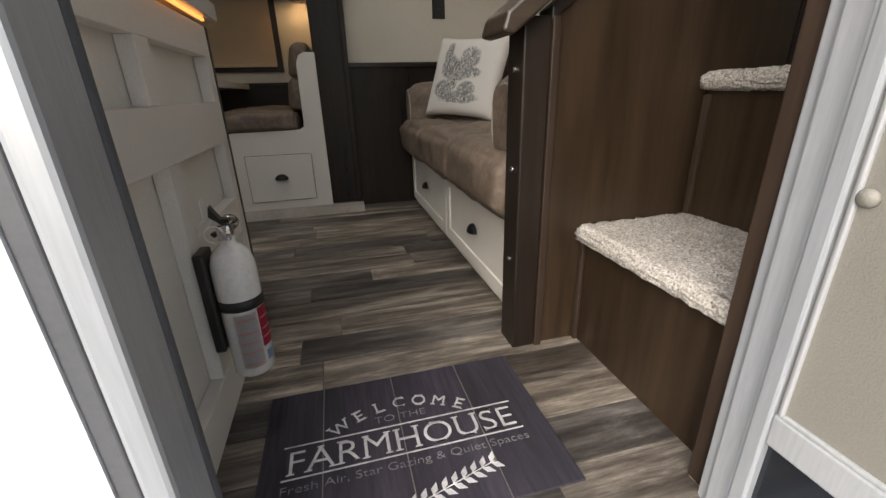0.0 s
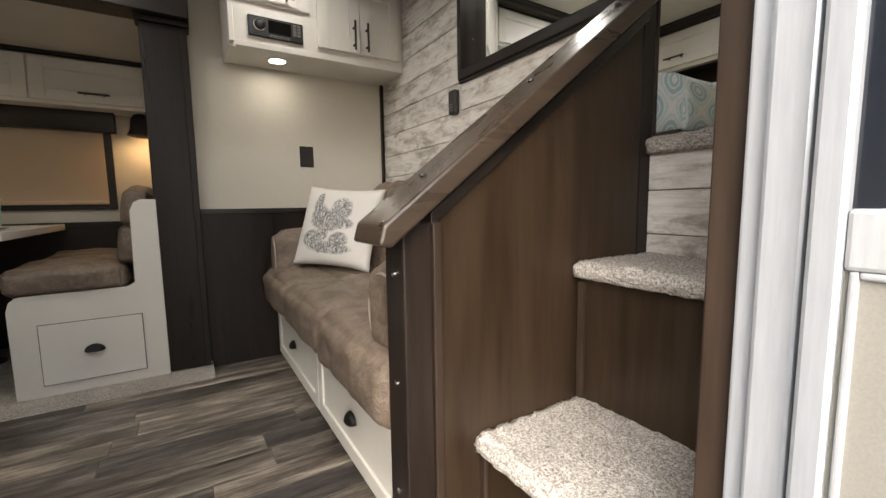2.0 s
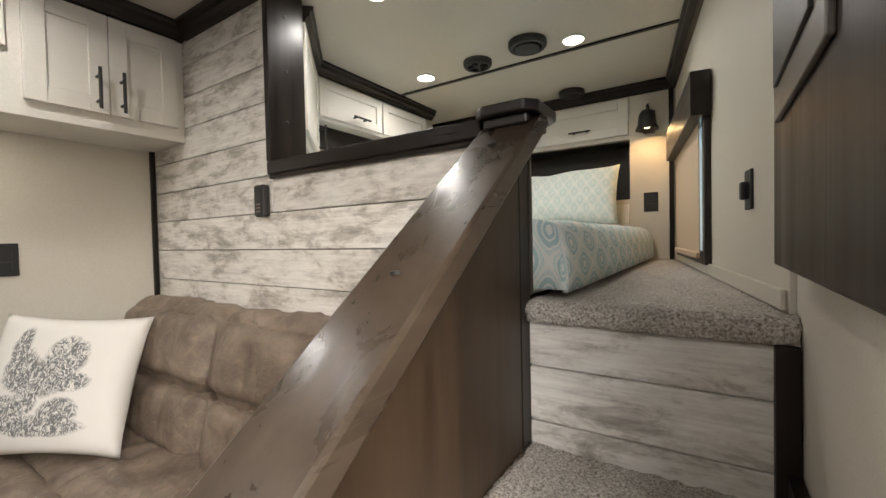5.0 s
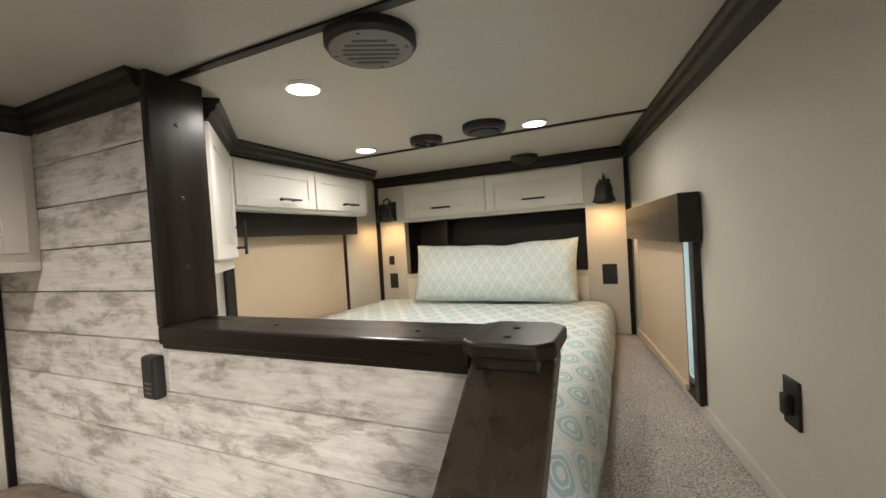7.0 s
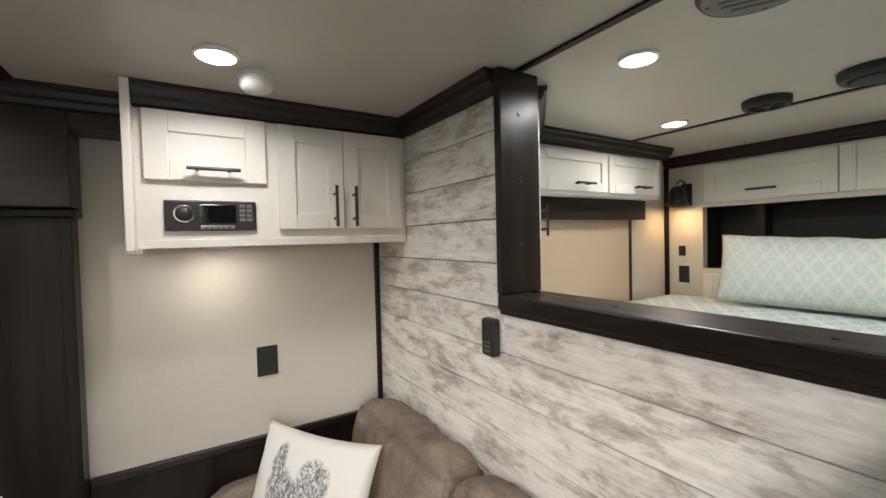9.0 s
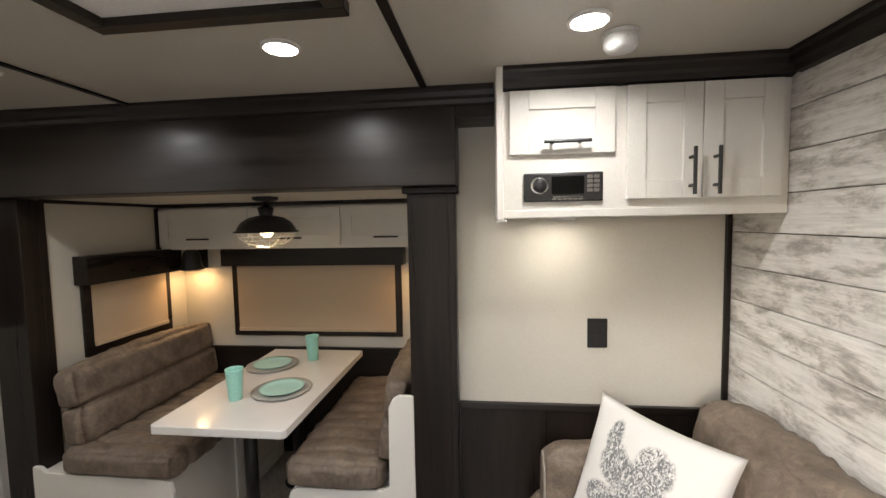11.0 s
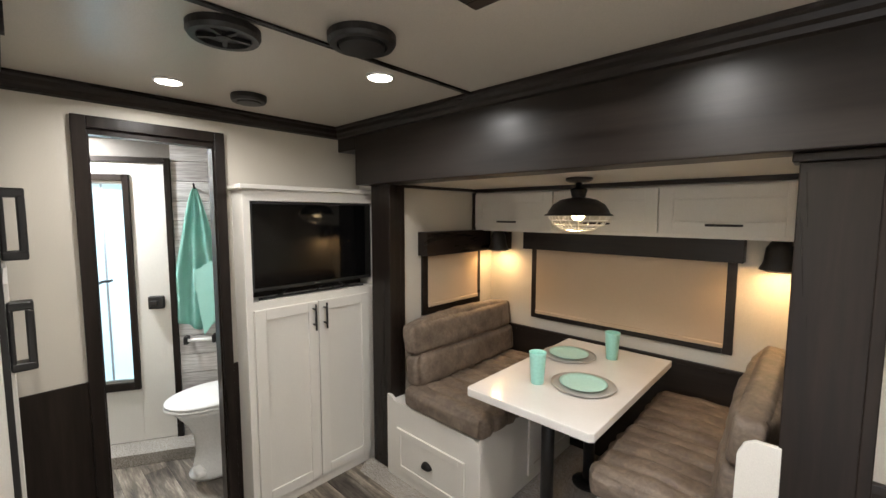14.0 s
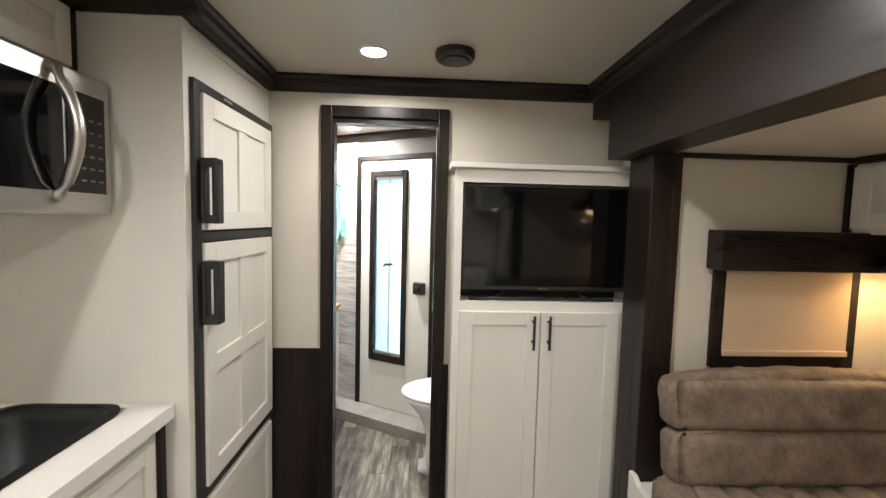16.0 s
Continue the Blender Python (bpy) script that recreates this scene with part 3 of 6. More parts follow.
# ---- trim ----
def crown(name, along, a, b, pos, sign, run=0.055, drop=0.0):
    """Crown moulding along x or y against a wall at pos, standing out by sign."""
    prof = [(pos + sign * o, CEIL - drop + h) for o, h in crown_profile(run)]
    return setting(name, prism(prof, 0 if along == "x" else 1, a, b), DARKX if along == "x" else DARKY, "dark stained crown moulding under the ceiling", "trim")


crown("crown_shiplap", "y", 1.716, 2.25, SHIP, -1, 0.05)
crown("crown_bath_wall", "y", 0.42, FAR, REAR, 1)
crown("crown_beam", "x", -2.1, 0.31, 2.42, -1, 0.045)
crown("crown_radio", "x", 0.335, SHIP, 2.285, -1, 0.055)
crown("crown_fridge", "x", REAR, -1.46, 1.02, 1, 0.05)
crown("crown_fridge_side", "y", 0.42, 1.075, -1.46, 1, 0.06)
tapered(crown("crown_bed_entry", "x", 1.2, FRONT + 0.05, BEDS, 1, 0.05))
crown("crown_bed_front", "y", 0.66, BEDL, FRONT, -1, 0.035)
crown("crown_bed_cabinets", "x", 1.665, FRONT - 0.30, 2.098, -1, 0.045)
for n, (x, a, b) in enumerate([(2.295, 0.42, 2.05), (1.225, 0.42, 1.69), (-1.06, 0.42, 2.40), (0.07, 0.42, 2.40)]):
    setting("ceiling_strip_%d" % (n + 1), box(x - 0.012, a, CEIL - 0.007, x + 0.012, b, CEIL - 0.0005, 0.002), DARKY, "thin dark strip over a ceiling joint", "trim")

# beam over the slide-out and its two pilasters
bm = box(-1.925, 2.42, 1.685, 0.175, 2.565, CEIL - 0.002, 0.004)
box(-2.097, 2.42, 1.885, -1.925, 2.565, CEIL - 0.004, 0.003, bm)
box(0.175, 2.42, 1.915, 0.312, 2.565, CEIL - 0.004, 0.003, bm)
setting("slide_beam", bm, DARKX, "wide dark stained beam over the slide-out", "beam")
bm = box(-0.02, 2.485, 0.045, 0.160, 2.568, 1.66, 0.003)
box(-0.035, 2.465, 1.66, 0.175, 2.568, 1.684, 0.004, bm)
box(0.135, 2.480, 0.045, 0.163, 2.566, 1.66, 0.003, bm)
setting("pilaster_east", bm, DARKV, "dark stained pilaster beside the dinette and sofa", "pilaster")
bm = box(-1.875, 2.49, 0.045, -1.71, 2.568, 1.684, 0.003)
box(-1.735, 2.568, 0.045, -1.71, 2.60, 1.684, 0.003, bm)
setting("pilaster_west", bm, DARKV, "dark stained pilaster beside the television cabinet", "pilaster")

# wainscots
bm = box(0.165, FAR - 0.012, 0, SHIP, FAR - 0.001, 0.80)
setting("wainscot_sofa", bm, DARKV, "dark stained wainscot behind the sofa", "wainscot")
setting("wainscot_cap_sofa", box(0.165, FAR - 0.022, 0.80, SHIP, FAR - 0.001, 0.826, 0.003), DARKX, "dark cap rail of the wainscot", "trim")
setting("corner_strip", box(SHIP - 0.022, FAR - 0.014, 0.827, SHIP - 0.002, FAR - 0.001, 1.575, 0.002), DARKV, "dark strip in the sofa corner", "trim")
setting("wainscot_bath_1", box(REAR + 0.001, 1.02, 0, REAR + 0.01, 1.238, 0.845), DARKV, "dark wainscot beside the bathroom door", "wainscot")
setting("wainscot_bath_2", box(REAR + 0.001, 1.787, 0, REAR + 0.011, 1.81, 0.775), DARKV, "dark wainscot beside the bathroom door", "wainscot")
bm = box(SX0 + 0.001, SY - 0.012, SZ0, SX1 - 0.001, SY - 0.001, 0.73)
box(SX0 + 0.001, SY - 0.02, 0.73, SX1 - 0.001, SY - 0.001, 0.756, 0.003, bm)
setting("wainscot_slide", bm, DARKX, "dark wainscot round the dinette", "wainscot")
bm = box(SX0 + 0.001, 2.6, SZ1 - 0.018, SX0 + 0.02, SY, SZ1 - 0.001)
box(SX0 + 0.02, 3.24, SZ1 - 0.022, SX1, 3.258, SZ1 - 0.001, bm=bm)
setting("trim_slide", bm, DARKX, "thin dark trim under the slide-out ceiling", "trim")

# bathroom doorway casing
bm = box(REAR + 0.001, 1.238, 0, REAR + 0.018, 1.285, 1.905, 0.003)
box(REAR + 0.001, 1.742, 0, REAR + 0.018, 1.787, 1.905, 0.003, bm)
box(REAR + 0.001, 1.285, 1.858, REAR + 0.018, 1.742, 1.905, 0.003, bm)
box(REAR - 0.06, 1.281, 0, REAR + 0.001, 1.292, 1.86, bm=bm)
box(REAR - 0.06, 1.735, 0, REAR + 0.001, 1.744, 1.86, bm=bm)
box(REAR - 0.06, 1.292, 1.835, REAR + 0.001, 1.735, 1.859, bm=bm)
setting("door_casing_bath", bm, DARKV, "dark stained casing of the bathroom doorway", "trim")

# entry doorway: wooden inner casing, aluminium frame
bm = box(0.584, 0.355, 0, 0.618, 0.389, 1.88, 0.003)
box(-0.215, 0.386, 0, -0.176, 0.396, 1.88, 0.002, bm)
setting("entry_casing", bm, JAMBW, "brown wooden casing inside the entry door", "trim")
bm = box(0.572, 0.335, -0.06, 0.585, 0.354, 1.87, 0.003)
box(0.563, 0.300, -0.06, 0.600, 0.335, 1.88, 0.004, bm)
box(0.590, 0.262, -0.06, 0.64, 0.300, 1.89, 0.004, bm)
box(-0.150, 0.262, -0.06, -0.126, 0.312, 1.88, 0.005, bm)
box(-0.1745, 0.312, -0.06, -0.130, 0.334, 1.88, 0.003, bm)
box(-0.158, 0.240, 1.86, 0.566, 0.384, 1.89, 0.003, bm)
box(-0.158, 0.240, -0.05, 0.563, 0.384, -0.008, 0.004, bm)
setting("entry_frame", bm, ALU, "aluminium frame of the entry doorway", "frame")
bm = box(-0.1665, 0.264, -0.06, -0.1505, 0.300, 1.88, 0.002)
box(-0.1745, 0.334, -0.06, -0.128, 0.346, 1.88, 0.003, bm)
setting("entry_gasket", bm, mottled("grey_rubber", (0.07, 0.072, 0.078), (0.10, 0.102, 0.108), 0.6, 5, 180, 0.2), "grey rubber gasket of the entry doorway", "gasket")

# ---- stairs ----
stairs = thing("staircase", "brown wooden stairs with speckled carpeted treads", "stairs", (0.9, 0.63, 0))


def tread(x0, x1, z, y0=ENTRY + 0.004, y1=0.848, lip=0.045):
    """A carpeted tread with a rolled, shaggy nose."""
    prof = [(x1, z), (x0 + 0.02, z), (x0 + 0.006, z - 0.008), (x0, z - lip * 0.5), (x0 + 0.006, z - lip + 0.006), (x0 + 0.03, z - lip), (x1, z - lip)]
    bm = prism(prof, 1, y0, y1)
    bmesh.ops.triangulate(bm, faces=[f for f in bm.faces if len(f.verts) > 4])
    for _ in range(5):
        longest = [e for e in bm.edges if e.calc_length() > 0.014]
        if not longest:
            break
        bmesh.ops.subdivide_edges(bm, edges=longest, cuts=1, use_grid_fill=True)
        bmesh.ops.triangulate(bm, faces=bm.faces[:])
    bm.normal_update()
    for v in bm.verts:
        v.co += v.normal * (0.003 * noise.noise(v.co * 60) + 0.006 * noise.noise(v.co * 170))
    for f in bm.faces:
        f.smooth = True
    return bm


part("tread", tread(0.605, 0.952, 0.333), CARPET, stairs, "speckled beige carpeted tread")
part("tread", tread(0.912, SHIP + 0.044, 0.688), CARPET, stairs, "speckled beige carpeted tread")
part("riser", box(0.632, ENTRY + 0.003, 0, 0.65, 0.846, 0.288), PANELW, stairs)
part("riser", box(0.940, ENTRY + 0.003, 0.322, 0.958, 0.846, 0.643), PANELW, stairs)
for x, z in ((0.620, 0.0), (0.928, 0.335)):
    part("corner_bead", box(x, 0.828, z, x + 0.012, 0.846, z + 0.30, 0.003), JAMBW, stairs)
bm = prism([(0.50, 0), (0.50, 0.815), (1.178, 1.335), (1.178, 0)], 1, 0.848, 0.895)
part("side_panel", bm, PANELW, stairs, "brown stained side panel")
bm = prism([(0.50, 0.79), (0.50, 0.818), (1.178, 1.338), (1.178, 1.31)], 1, 0.836, 0.849, 0.002)
part("panel_bead", bm, DARKX, stairs)
part("newel_post", box(0.44, 0.838, 0, 0.502, 0.92, 0.80, 0.004), DARKV, stairs, "dark newel post with plugged screw holes")
part("newel_bead", box(0.502, 0.832, 0, 0.522, 0.85, 0.80, 0.003), JAMBW, stairs)
bm = prism([(0.375, 0.765), (0.385, 0.80), (1.20, 1.425), (1.215, 1.395), (1.215, 1.385), (0.40, 0.760)], 1, 0.795, 0.925, 0.006)
part("handrail", bm, RAILW, stairs, "wide varnished handrail")
for x in (0.50, 0.78, 1.08):
    z = 0.80 + (x - 0.385) * 0.767
    part("screw_plug", lathe([(0.0075, 0), (0.0075, 0.004), (0.004, 0.005)], (x, 0.865, z), 10), BLACK, stairs)
for z in (0.25, 0.48, 0.70):
    part("screw_plug", lathe([(0.006, 0), (0.006, -0.003), (0.003, -0.004)], (0.4405, 0.88, z), 10, axis="x"), CHROME, stairs)
part("upper_post", box(1.168, 0.846, 0.69, 1.225, 0.905, 1.40, 0.004), DARKV, stairs)
part("upper_bead", box(1.222, 0.842, 1.02, 1.236, 0.856, 1.39, 0.003), JAMBW, stairs)
bm = prism([(1.118, 0.815), (1.118, 0.908), (1.142, 0.932), (1.255, 0.932), (1.28, 0.908), (1.28, 0.815), (1.255, 0.79), (1.142, 0.79)], 2, 1.402, 1.426, 0.005)
box(1.135, 0.812, 1.380, 1.255, 0.912, 1.403, 0.005, bm)
part("newel_cap", bm, DARKX, stairs, "dark chamfered newel cap")
part("wall_stringer", prism([(0.62, 0.30), (0.62, 0.40), (0.90, 0.76), (SHIP + 0.03, 0.76), (SHIP + 0.03, 0.66), (0.66, 0.30)], 1, ENTRY + 0.001, ENTRY + 0.02), DARKX, stairs)
part("corner_post", box(SHIP + 0.005, ENTRY + 0.002, 0.69, SHIP + 0.032, ENTRY + 0.035, 0.965, 0.003), DARKV, stairs)

# gooseneck floor carpet with its rolled nose
bm = tread(SHIP + 0.012, FRONT - 0.002, BEDZ, ENTRY + 0.002, 0.846, 0.05)
solid("bedroom_carpet", bm, CARPET, "beige speckled carpet beside the bed", "carpet", "structure")
tapered(setting("bed_base_strip", box(1.26, BEDS + 0.001, BEDZ + 0.004, FRONT - 0.004, BEDS + 0.01, BEDZ + 0.04, 0.002), WALL, "thin cream baseboard beside the bed", "baseboard"))

# dark frame of the opening over the half wall
opening = thing("opening_frame", "dark stained post and ledge round the bunk opening", "frame", (1.2, 1.3, 1.37), kind="structure")
part("ledge", box(1.158, 0.93, 1.372, 1.30, 1.716, 1.415, 0.005), DARKY, opening)
part("apron", box(1.166, 0.93, 1.360, 1.179, 1.716, 1.373, 0.003), DARKY, opening)
part("post", box(1.157, 1.690, 1.415, 1.30, 1.7155, CEIL - 0.002, 0.004), DARKV, opening)
for z in (1.55, 1.72, 1.9):
    part("screw_plug", lathe([(0.006, 0), (0.006, -0.002), (0.003, -0.003)], (1.225, 1.690, z), 10, axis="y"), BLACK, opening)
for y in (1.05, 1.4):
    part("screw_plug", lathe([(0.006, 0), (0.006, 0.002), (0.003, 0.003)], (1.22, y, 1.415), 10), BLACK, opening)
for x in (1.16, 1.22):
    part("screw_plug", lathe([(0.006, 0), (0.006, 0.002), (0.003, 0.003)], (x, 0.865, 1.426), 10), BLACK, stairs)

# ---- entry: screen door, mat, extinguisher, control box ----
door = thing("screen_door", "open aluminium screen door with a beige panel and dark mesh", "door", (0.55, 0.28, 0))
DX = 0.552
part("frame", box(DX, -0.50, 0.02, DX + 0.035, -0.45, 1.84, 0.004, box(DX, 0.272, 0.02, DX + 0.035, 0.296, 1.84, 0.004)), ALU, door)
for z in (0.02, 0.20, 0.775, 1.78):
    part("rail", box(DX + 0.002, -0.45, z, DX + 0.033, 0.272, z + 0.05, 0.004), ALUD, door)
part("kick_panel", box(DX + 0.008, -0.45, 0.25, DX + 0.03, 0.272, 0.775), DOORSKIN, door, "beige pebbled panel")
for z0, z1, y0, y1 in ((0.25, 0.775, 0.262, 0.268), (0.25, 0.256, -0.44, 0.262), (0.769, 0.775, -0.44, 0.262)):
    part("bead", box(DX + 0.003, y0, z0, DX + 0.010, y1, z1, 0.002), ALUD, door)
part("button", lathe([(0.011, 0), (0.010, -0.004), (0.006, -0.008), (0.001, -0.009)], (DX + 0.008, 0.255, 0.545), 18, axis="x"), DOORSKIN, door, smooth=True)
for z0, z1 in ((0.07, 0.20), (0.825, 1.78)):
    part("mesh", box(DX + 0.014, -0.45, z0, DX + 0.022, 0.272, z1), TINT, door, "dark insect mesh")

mat = thing("door_mat", "charcoal plank-print doormat with white lettering on the floor", "mat", (0.115, 0.61, 0.0))
edges = [-0.172, -0.056, 0.102, 0.262, 0.402]
for a, b in zip(edges, edges[1:]):
    part("plank_print", box(a + 0.001, 0.425, 0.0015, b - 0.001, 0.805, 0.007, 0.001), MATBASE, mat)
part("backing", box(edges[0] + 0.002, 0.427, 0.0008, edges[-1] - 0.002, 0.803, 0.0056), GREYPL, mat)


def lettering(text, x, y, size, width=0.0, turn=0.0, serif=0.0, thin=0.0):
    """Letters lying flat, as a mesh: centred on x, standing on y."""
    cu = bpy.data.curves.new("letters", "FONT")
    cu.body, cu.size, cu.align_x, cu.extrude, cu.offset = text, size, "CENTER", 0.0004, -thin
    tmp = bpy.data.objects.new("letters", cu)
    scene.collection.objects.link(tmp)
    bpy.context.view_layer.update()
    me = bpy.data.meshes.new_from_object(tmp.evaluated_get(bpy.context.evaluated_depsgraph_get()))
    k = width / max(1e-6, tmp.dimensions.x) if width else 1.0
    bpy.data.objects.remove(tmp)
    b = bmesh.new()
    b.from_mesh(me)
    bpy.data.meshes.remove(me)
    for v in b.verts:
        v.co.x *= k
    if serif:
        # thin bars across the flat ends of the strokes
        ends = set()
        for lev in (min(v.co.y for v in b.verts if v.co.y > -0.0005 - thin), max(v.co.y for v in b.verts)):
            for e in b.edges:
                p, q = e.verts[0].co, e.verts[1].co
                for h in (0.0, thin, -thin):
                    if abs(p.y - lev - h) < 0.0012 and abs(q.y - lev - h) < 0.0012 and 0.004 < abs(p.x - q.x) < 0.02:
                        ends.add((round(min(p.x, q.x), 4), round(max(p.x, q.x), 4), round(lev, 4)))
        for x0, x1, lev in ends:
            box(x0 - serif, lev - 0.0012, -0.0004, x1 + serif, lev + 0.0016, 0.0004, bm=b)
    bmesh.ops.transform(b, matrix=pose(x, y, 0.0076, 0, 0, turn), verts=b.verts[:])
    return b


part("letters", lettering("FARMHOUSE", 0.108, 0.579, 0.078, 0.455, serif=0.0042, thin=0.0009), PRINT, mat)
for k, ch in enumerate("WELCOME"):
    a = (k - 3) * 0.2
    part("letters", lettering(ch, 0.107 + 0.215 * math.sin(a), 0.482 + 0.215 * math.cos(a), 0.042, 0, -math.degrees(a), serif=0.0028), PRINT, mat)
part("letters", lettering("TO THE", 0.105, 0.661, 0.026, 0.11, thin=0.0004), DIMPRINT, mat)
part("letters", lettering("Fresh Air, Star Gazing & Quiet Spaces", 0.108, 0.538, 0.025, 0.475, thin=0.0004), DIMPRINT, mat)
for y in (0.567, 0.644):
    part("rule", box(-0.13, y, 0.0072, 0.346, y + 0.003, 0.0079), PRINT, mat)
bm = tube([(0.04 + 0.02 * k, 0.440 + 0.006 * k, 0.0076) for k in range(12)], 0.001, 5)
for k in range(11):
    for s in (-1, 1):
        x, y = 0.05 + 0.02 * k, 0.443 + 0.006 * k
        a = 0.3 + s * 0.85
        leaf = [(x, y), (x + 0.012 * math.cos(a) - 0.006 * math.sin(a), y + 0.012 * math.sin(a) + 0.006 * math.cos(a)), (x + 0.027 * math.cos(a), y + 0.027 * math.sin(a)), (x + 0.012 * math.cos(a) + 0.006 * math.sin(a), y + 0.012 * math.sin(a) - 0.006 * math.cos(a))]
        prism(leaf, 2, 0.0072, 0.0079, 0, bm)
part("leaf_sprig", bm, PRINT, mat)

# peninsula end of the kitchen counter
KX, KY = -0.25, 1.255
end = thing("counter_end", "cream panelled end of the kitchen counter", "cabinet", (-0.47, 0.8, 0))
bm = box(-0.70, ENTRY + 0.002, 0.0, KX - 0.03, KY - 0.02, 0.83)
part("body", bm, WHITE, end)
for z0, z1 in ((0.0, 0.10), (0.548, 0.649), (0.758, 0.83)):
    part("rail", box(KX - 0.029, ENTRY + 0.003, z0, KX, KY, z1, 0.002), WHITE, end)
part("rail", box(KX - 0.029, 0.845, 0.30, KX - 0.0005, 1.205, 0.40, 0.002), WHITE, end)
for y0, y1 in ((ENTRY + 0.003, 0.47), (0.785, 0.845), (1.205, KY)):
    for z0, z1 in ((0.10, 0.548), (0.649, 0.758)):
        part("stile", box(KX - 0.029, y0, z0, KX, y1, z1, 0.002), WHITE, end)
part("edge_trim", box(KX - 0.02, KY, 0.0, KX + 0.001, KY + 0.018, 0.83, 0.002), DARKV, end)
top = thing("countertop", "white solid-surface worktop with a sink cut-out", "worktop", (-0.85, 0.7, 0.84))
bm = box(-1.456, ENTRY + 0.004, 0.846, -1.43, 0.985, 0.886, 0.003)
box(-1.43, ENTRY + 0.004, 0.846, -0.80, 0.56, 0.886, 0.0, bm)
box(-1.43, 0.875, 0.846, -0.80, 0.985, 0.886, 0.0, bm)
box(-0.80, ENTRY + 0.004, 0.846, KX + 0.028, KY + 0.03, 0.886, 0.003, bm)
part("slab", bm, STONE, top)
part("led_strip", box(KX + 0.002, 0.46, 0.838, KX + 0.009, 1.23, 0.8455, 0.002), LED, top, "amber light strip under the edge")
base = thing("sink_cabinet", "cream shaker base cabinet under the sink", "cabinet", (-1.1, 0.7, 0))
part("body", box(-1.456, 0.925, 0.68, -0.705, 0.945, 0.84, 0, box(-1.456, ENTRY + 0.005, 0.0, -0.705, 0.945, 0.68)), WHITE, base)
for a, b in ((-1.40, -1.07), (-1.06, -0.73)):
    part("drawer_front", shaker("+y", 0.945, a, 0.62, b, 0.80, 0.04), WHITE, base)
    part("door", shaker("+y", 0.945, a, 0.10, b, 0.60, 0.05), WHITE, base)
part("filler", box(-1.456, 0.944, 0.0, -1.43, 0.958, 0.84, 0.002), DARKV, base)
sink = thing("sink", "black composite sink with rounded corners", "sink", (-1.12, 0.72, 0.89))
bm = bmesh.new()


def rounded(x0, y0, x1, y1, r, z, n=6):
    pts = []
    for cx, cy, s in ((x1 - r, y1 - r, 0), (x0 + r, y1 - r, 90), (x0 + r, y0 + r, 180), (x1 - r, y0 + r, 270)):
        for k in range(n + 1):
            a = radians(s + 90 * k / n)
            pts.append((cx + r * math.cos(a), cy + r * math.sin(a), z))
    return pts


rings = [rounded(-1.435, 0.548, -0.80, 0.882, 0.07, 0.8875), rounded(-1.435, 0.548, -0.80, 0.882, 0.07, 0.893), rounded(-1.41, 0.573, -0.82, 0.857, 0.06, 0.892), rounded(-1.40, 0.585, -0.83, 0.845, 0.055, 0.86), rounded(-1.38, 0.60, -0.85, 0.83, 0.05, 0.70)]
vr = [[bm.verts.new(p) for p in ring] for ring in rings]
for a, b in zip(vr, vr[1:]):
    for k in range(len(a)):
        bm.faces.new((a[k], a[(k + 1) % len(a)], b[(k + 1) % len(a)], b[k]))
bm.faces.new(vr[-1])
part("bowl", bm, PLASTIC, sink, smooth=True)
rim = bmesh.new()
lo = [rim.verts.new(p) for p in rounded(-1.437, 0.546, -0.798, 0.884, 0.072, 0.8935)]
hi = [rim.verts.new(p) for p in rounded(-1.415, 0.568, -0.815, 0.862, 0.062, 0.8965)]
for k in range(len(lo)):
    rim.faces.new((lo[k], lo[(k + 1) % len(lo)], hi[(k + 1) % len(lo)], hi[k]))
bmesh.ops.solidify(rim, geom=rim.faces[:], thickness=0.003)
part("rim", rim, PLASTIC, sink)
part("drain", lathe([(0.045, 0.0), (0.045, 0.004), (0.03, 0.002), (0.001, 0.001)], (-1.115, 0.715, 0.7005), 24), CHROME, sink, "steel drain")

ext = thing("fire_extinguisher", "white fire extinguisher strapped to the counter end", "extinguisher", (-0.2, 0.83, 0.05))
EX, EY = KX + 0.062, 0.80
part("cylinder", lathe([(0.0, 0.075), (0.036, 0.075), (0.041, 0.082), (0.042, 0.30), (0.041, 0.325), (0.035, 0.345), (0.022, 0.36), (0.014, 0.366), (0.013, 0.38), (0.0, 0.38)], (EX, EY, 0.03), 28), ENAMEL, ext, "white enamelled cylinder", True)
part("strap", lathe([(0.0425, 0.0), (0.0445, 0.001), (0.0445, 0.021), (0.0425, 0.022)], (EX, EY, 0.262), 28), PLASTIC, ext, smooth=True)
part("bracket", box(KX + 0.001, EY - 0.03, 0.17, KX + 0.022, EY + 0.03, 0.385, 0.005), PLASTIC, ext)


def wrap(a0, a1, z0, z1, r):
    b = bmesh.new()
    n = 8
    lo = [b.verts.new((EX + r * math.cos(radians(a0 + (a1 - a0) * k / n)), EY + r * math.sin(radians(a0 + (a1 - a0) * k / n)), z0)) for k in range(n + 1)]
    hi = [b.verts.new((v.co.x, v.co.y, z1)) for v in lo]
    for k in range(n):
        b.faces.new((lo[k], lo[k + 1], hi[k + 1], hi[k]))
    bmesh.ops.solidify(b, geom=b.faces[:], thickness=0.0004)
    return b


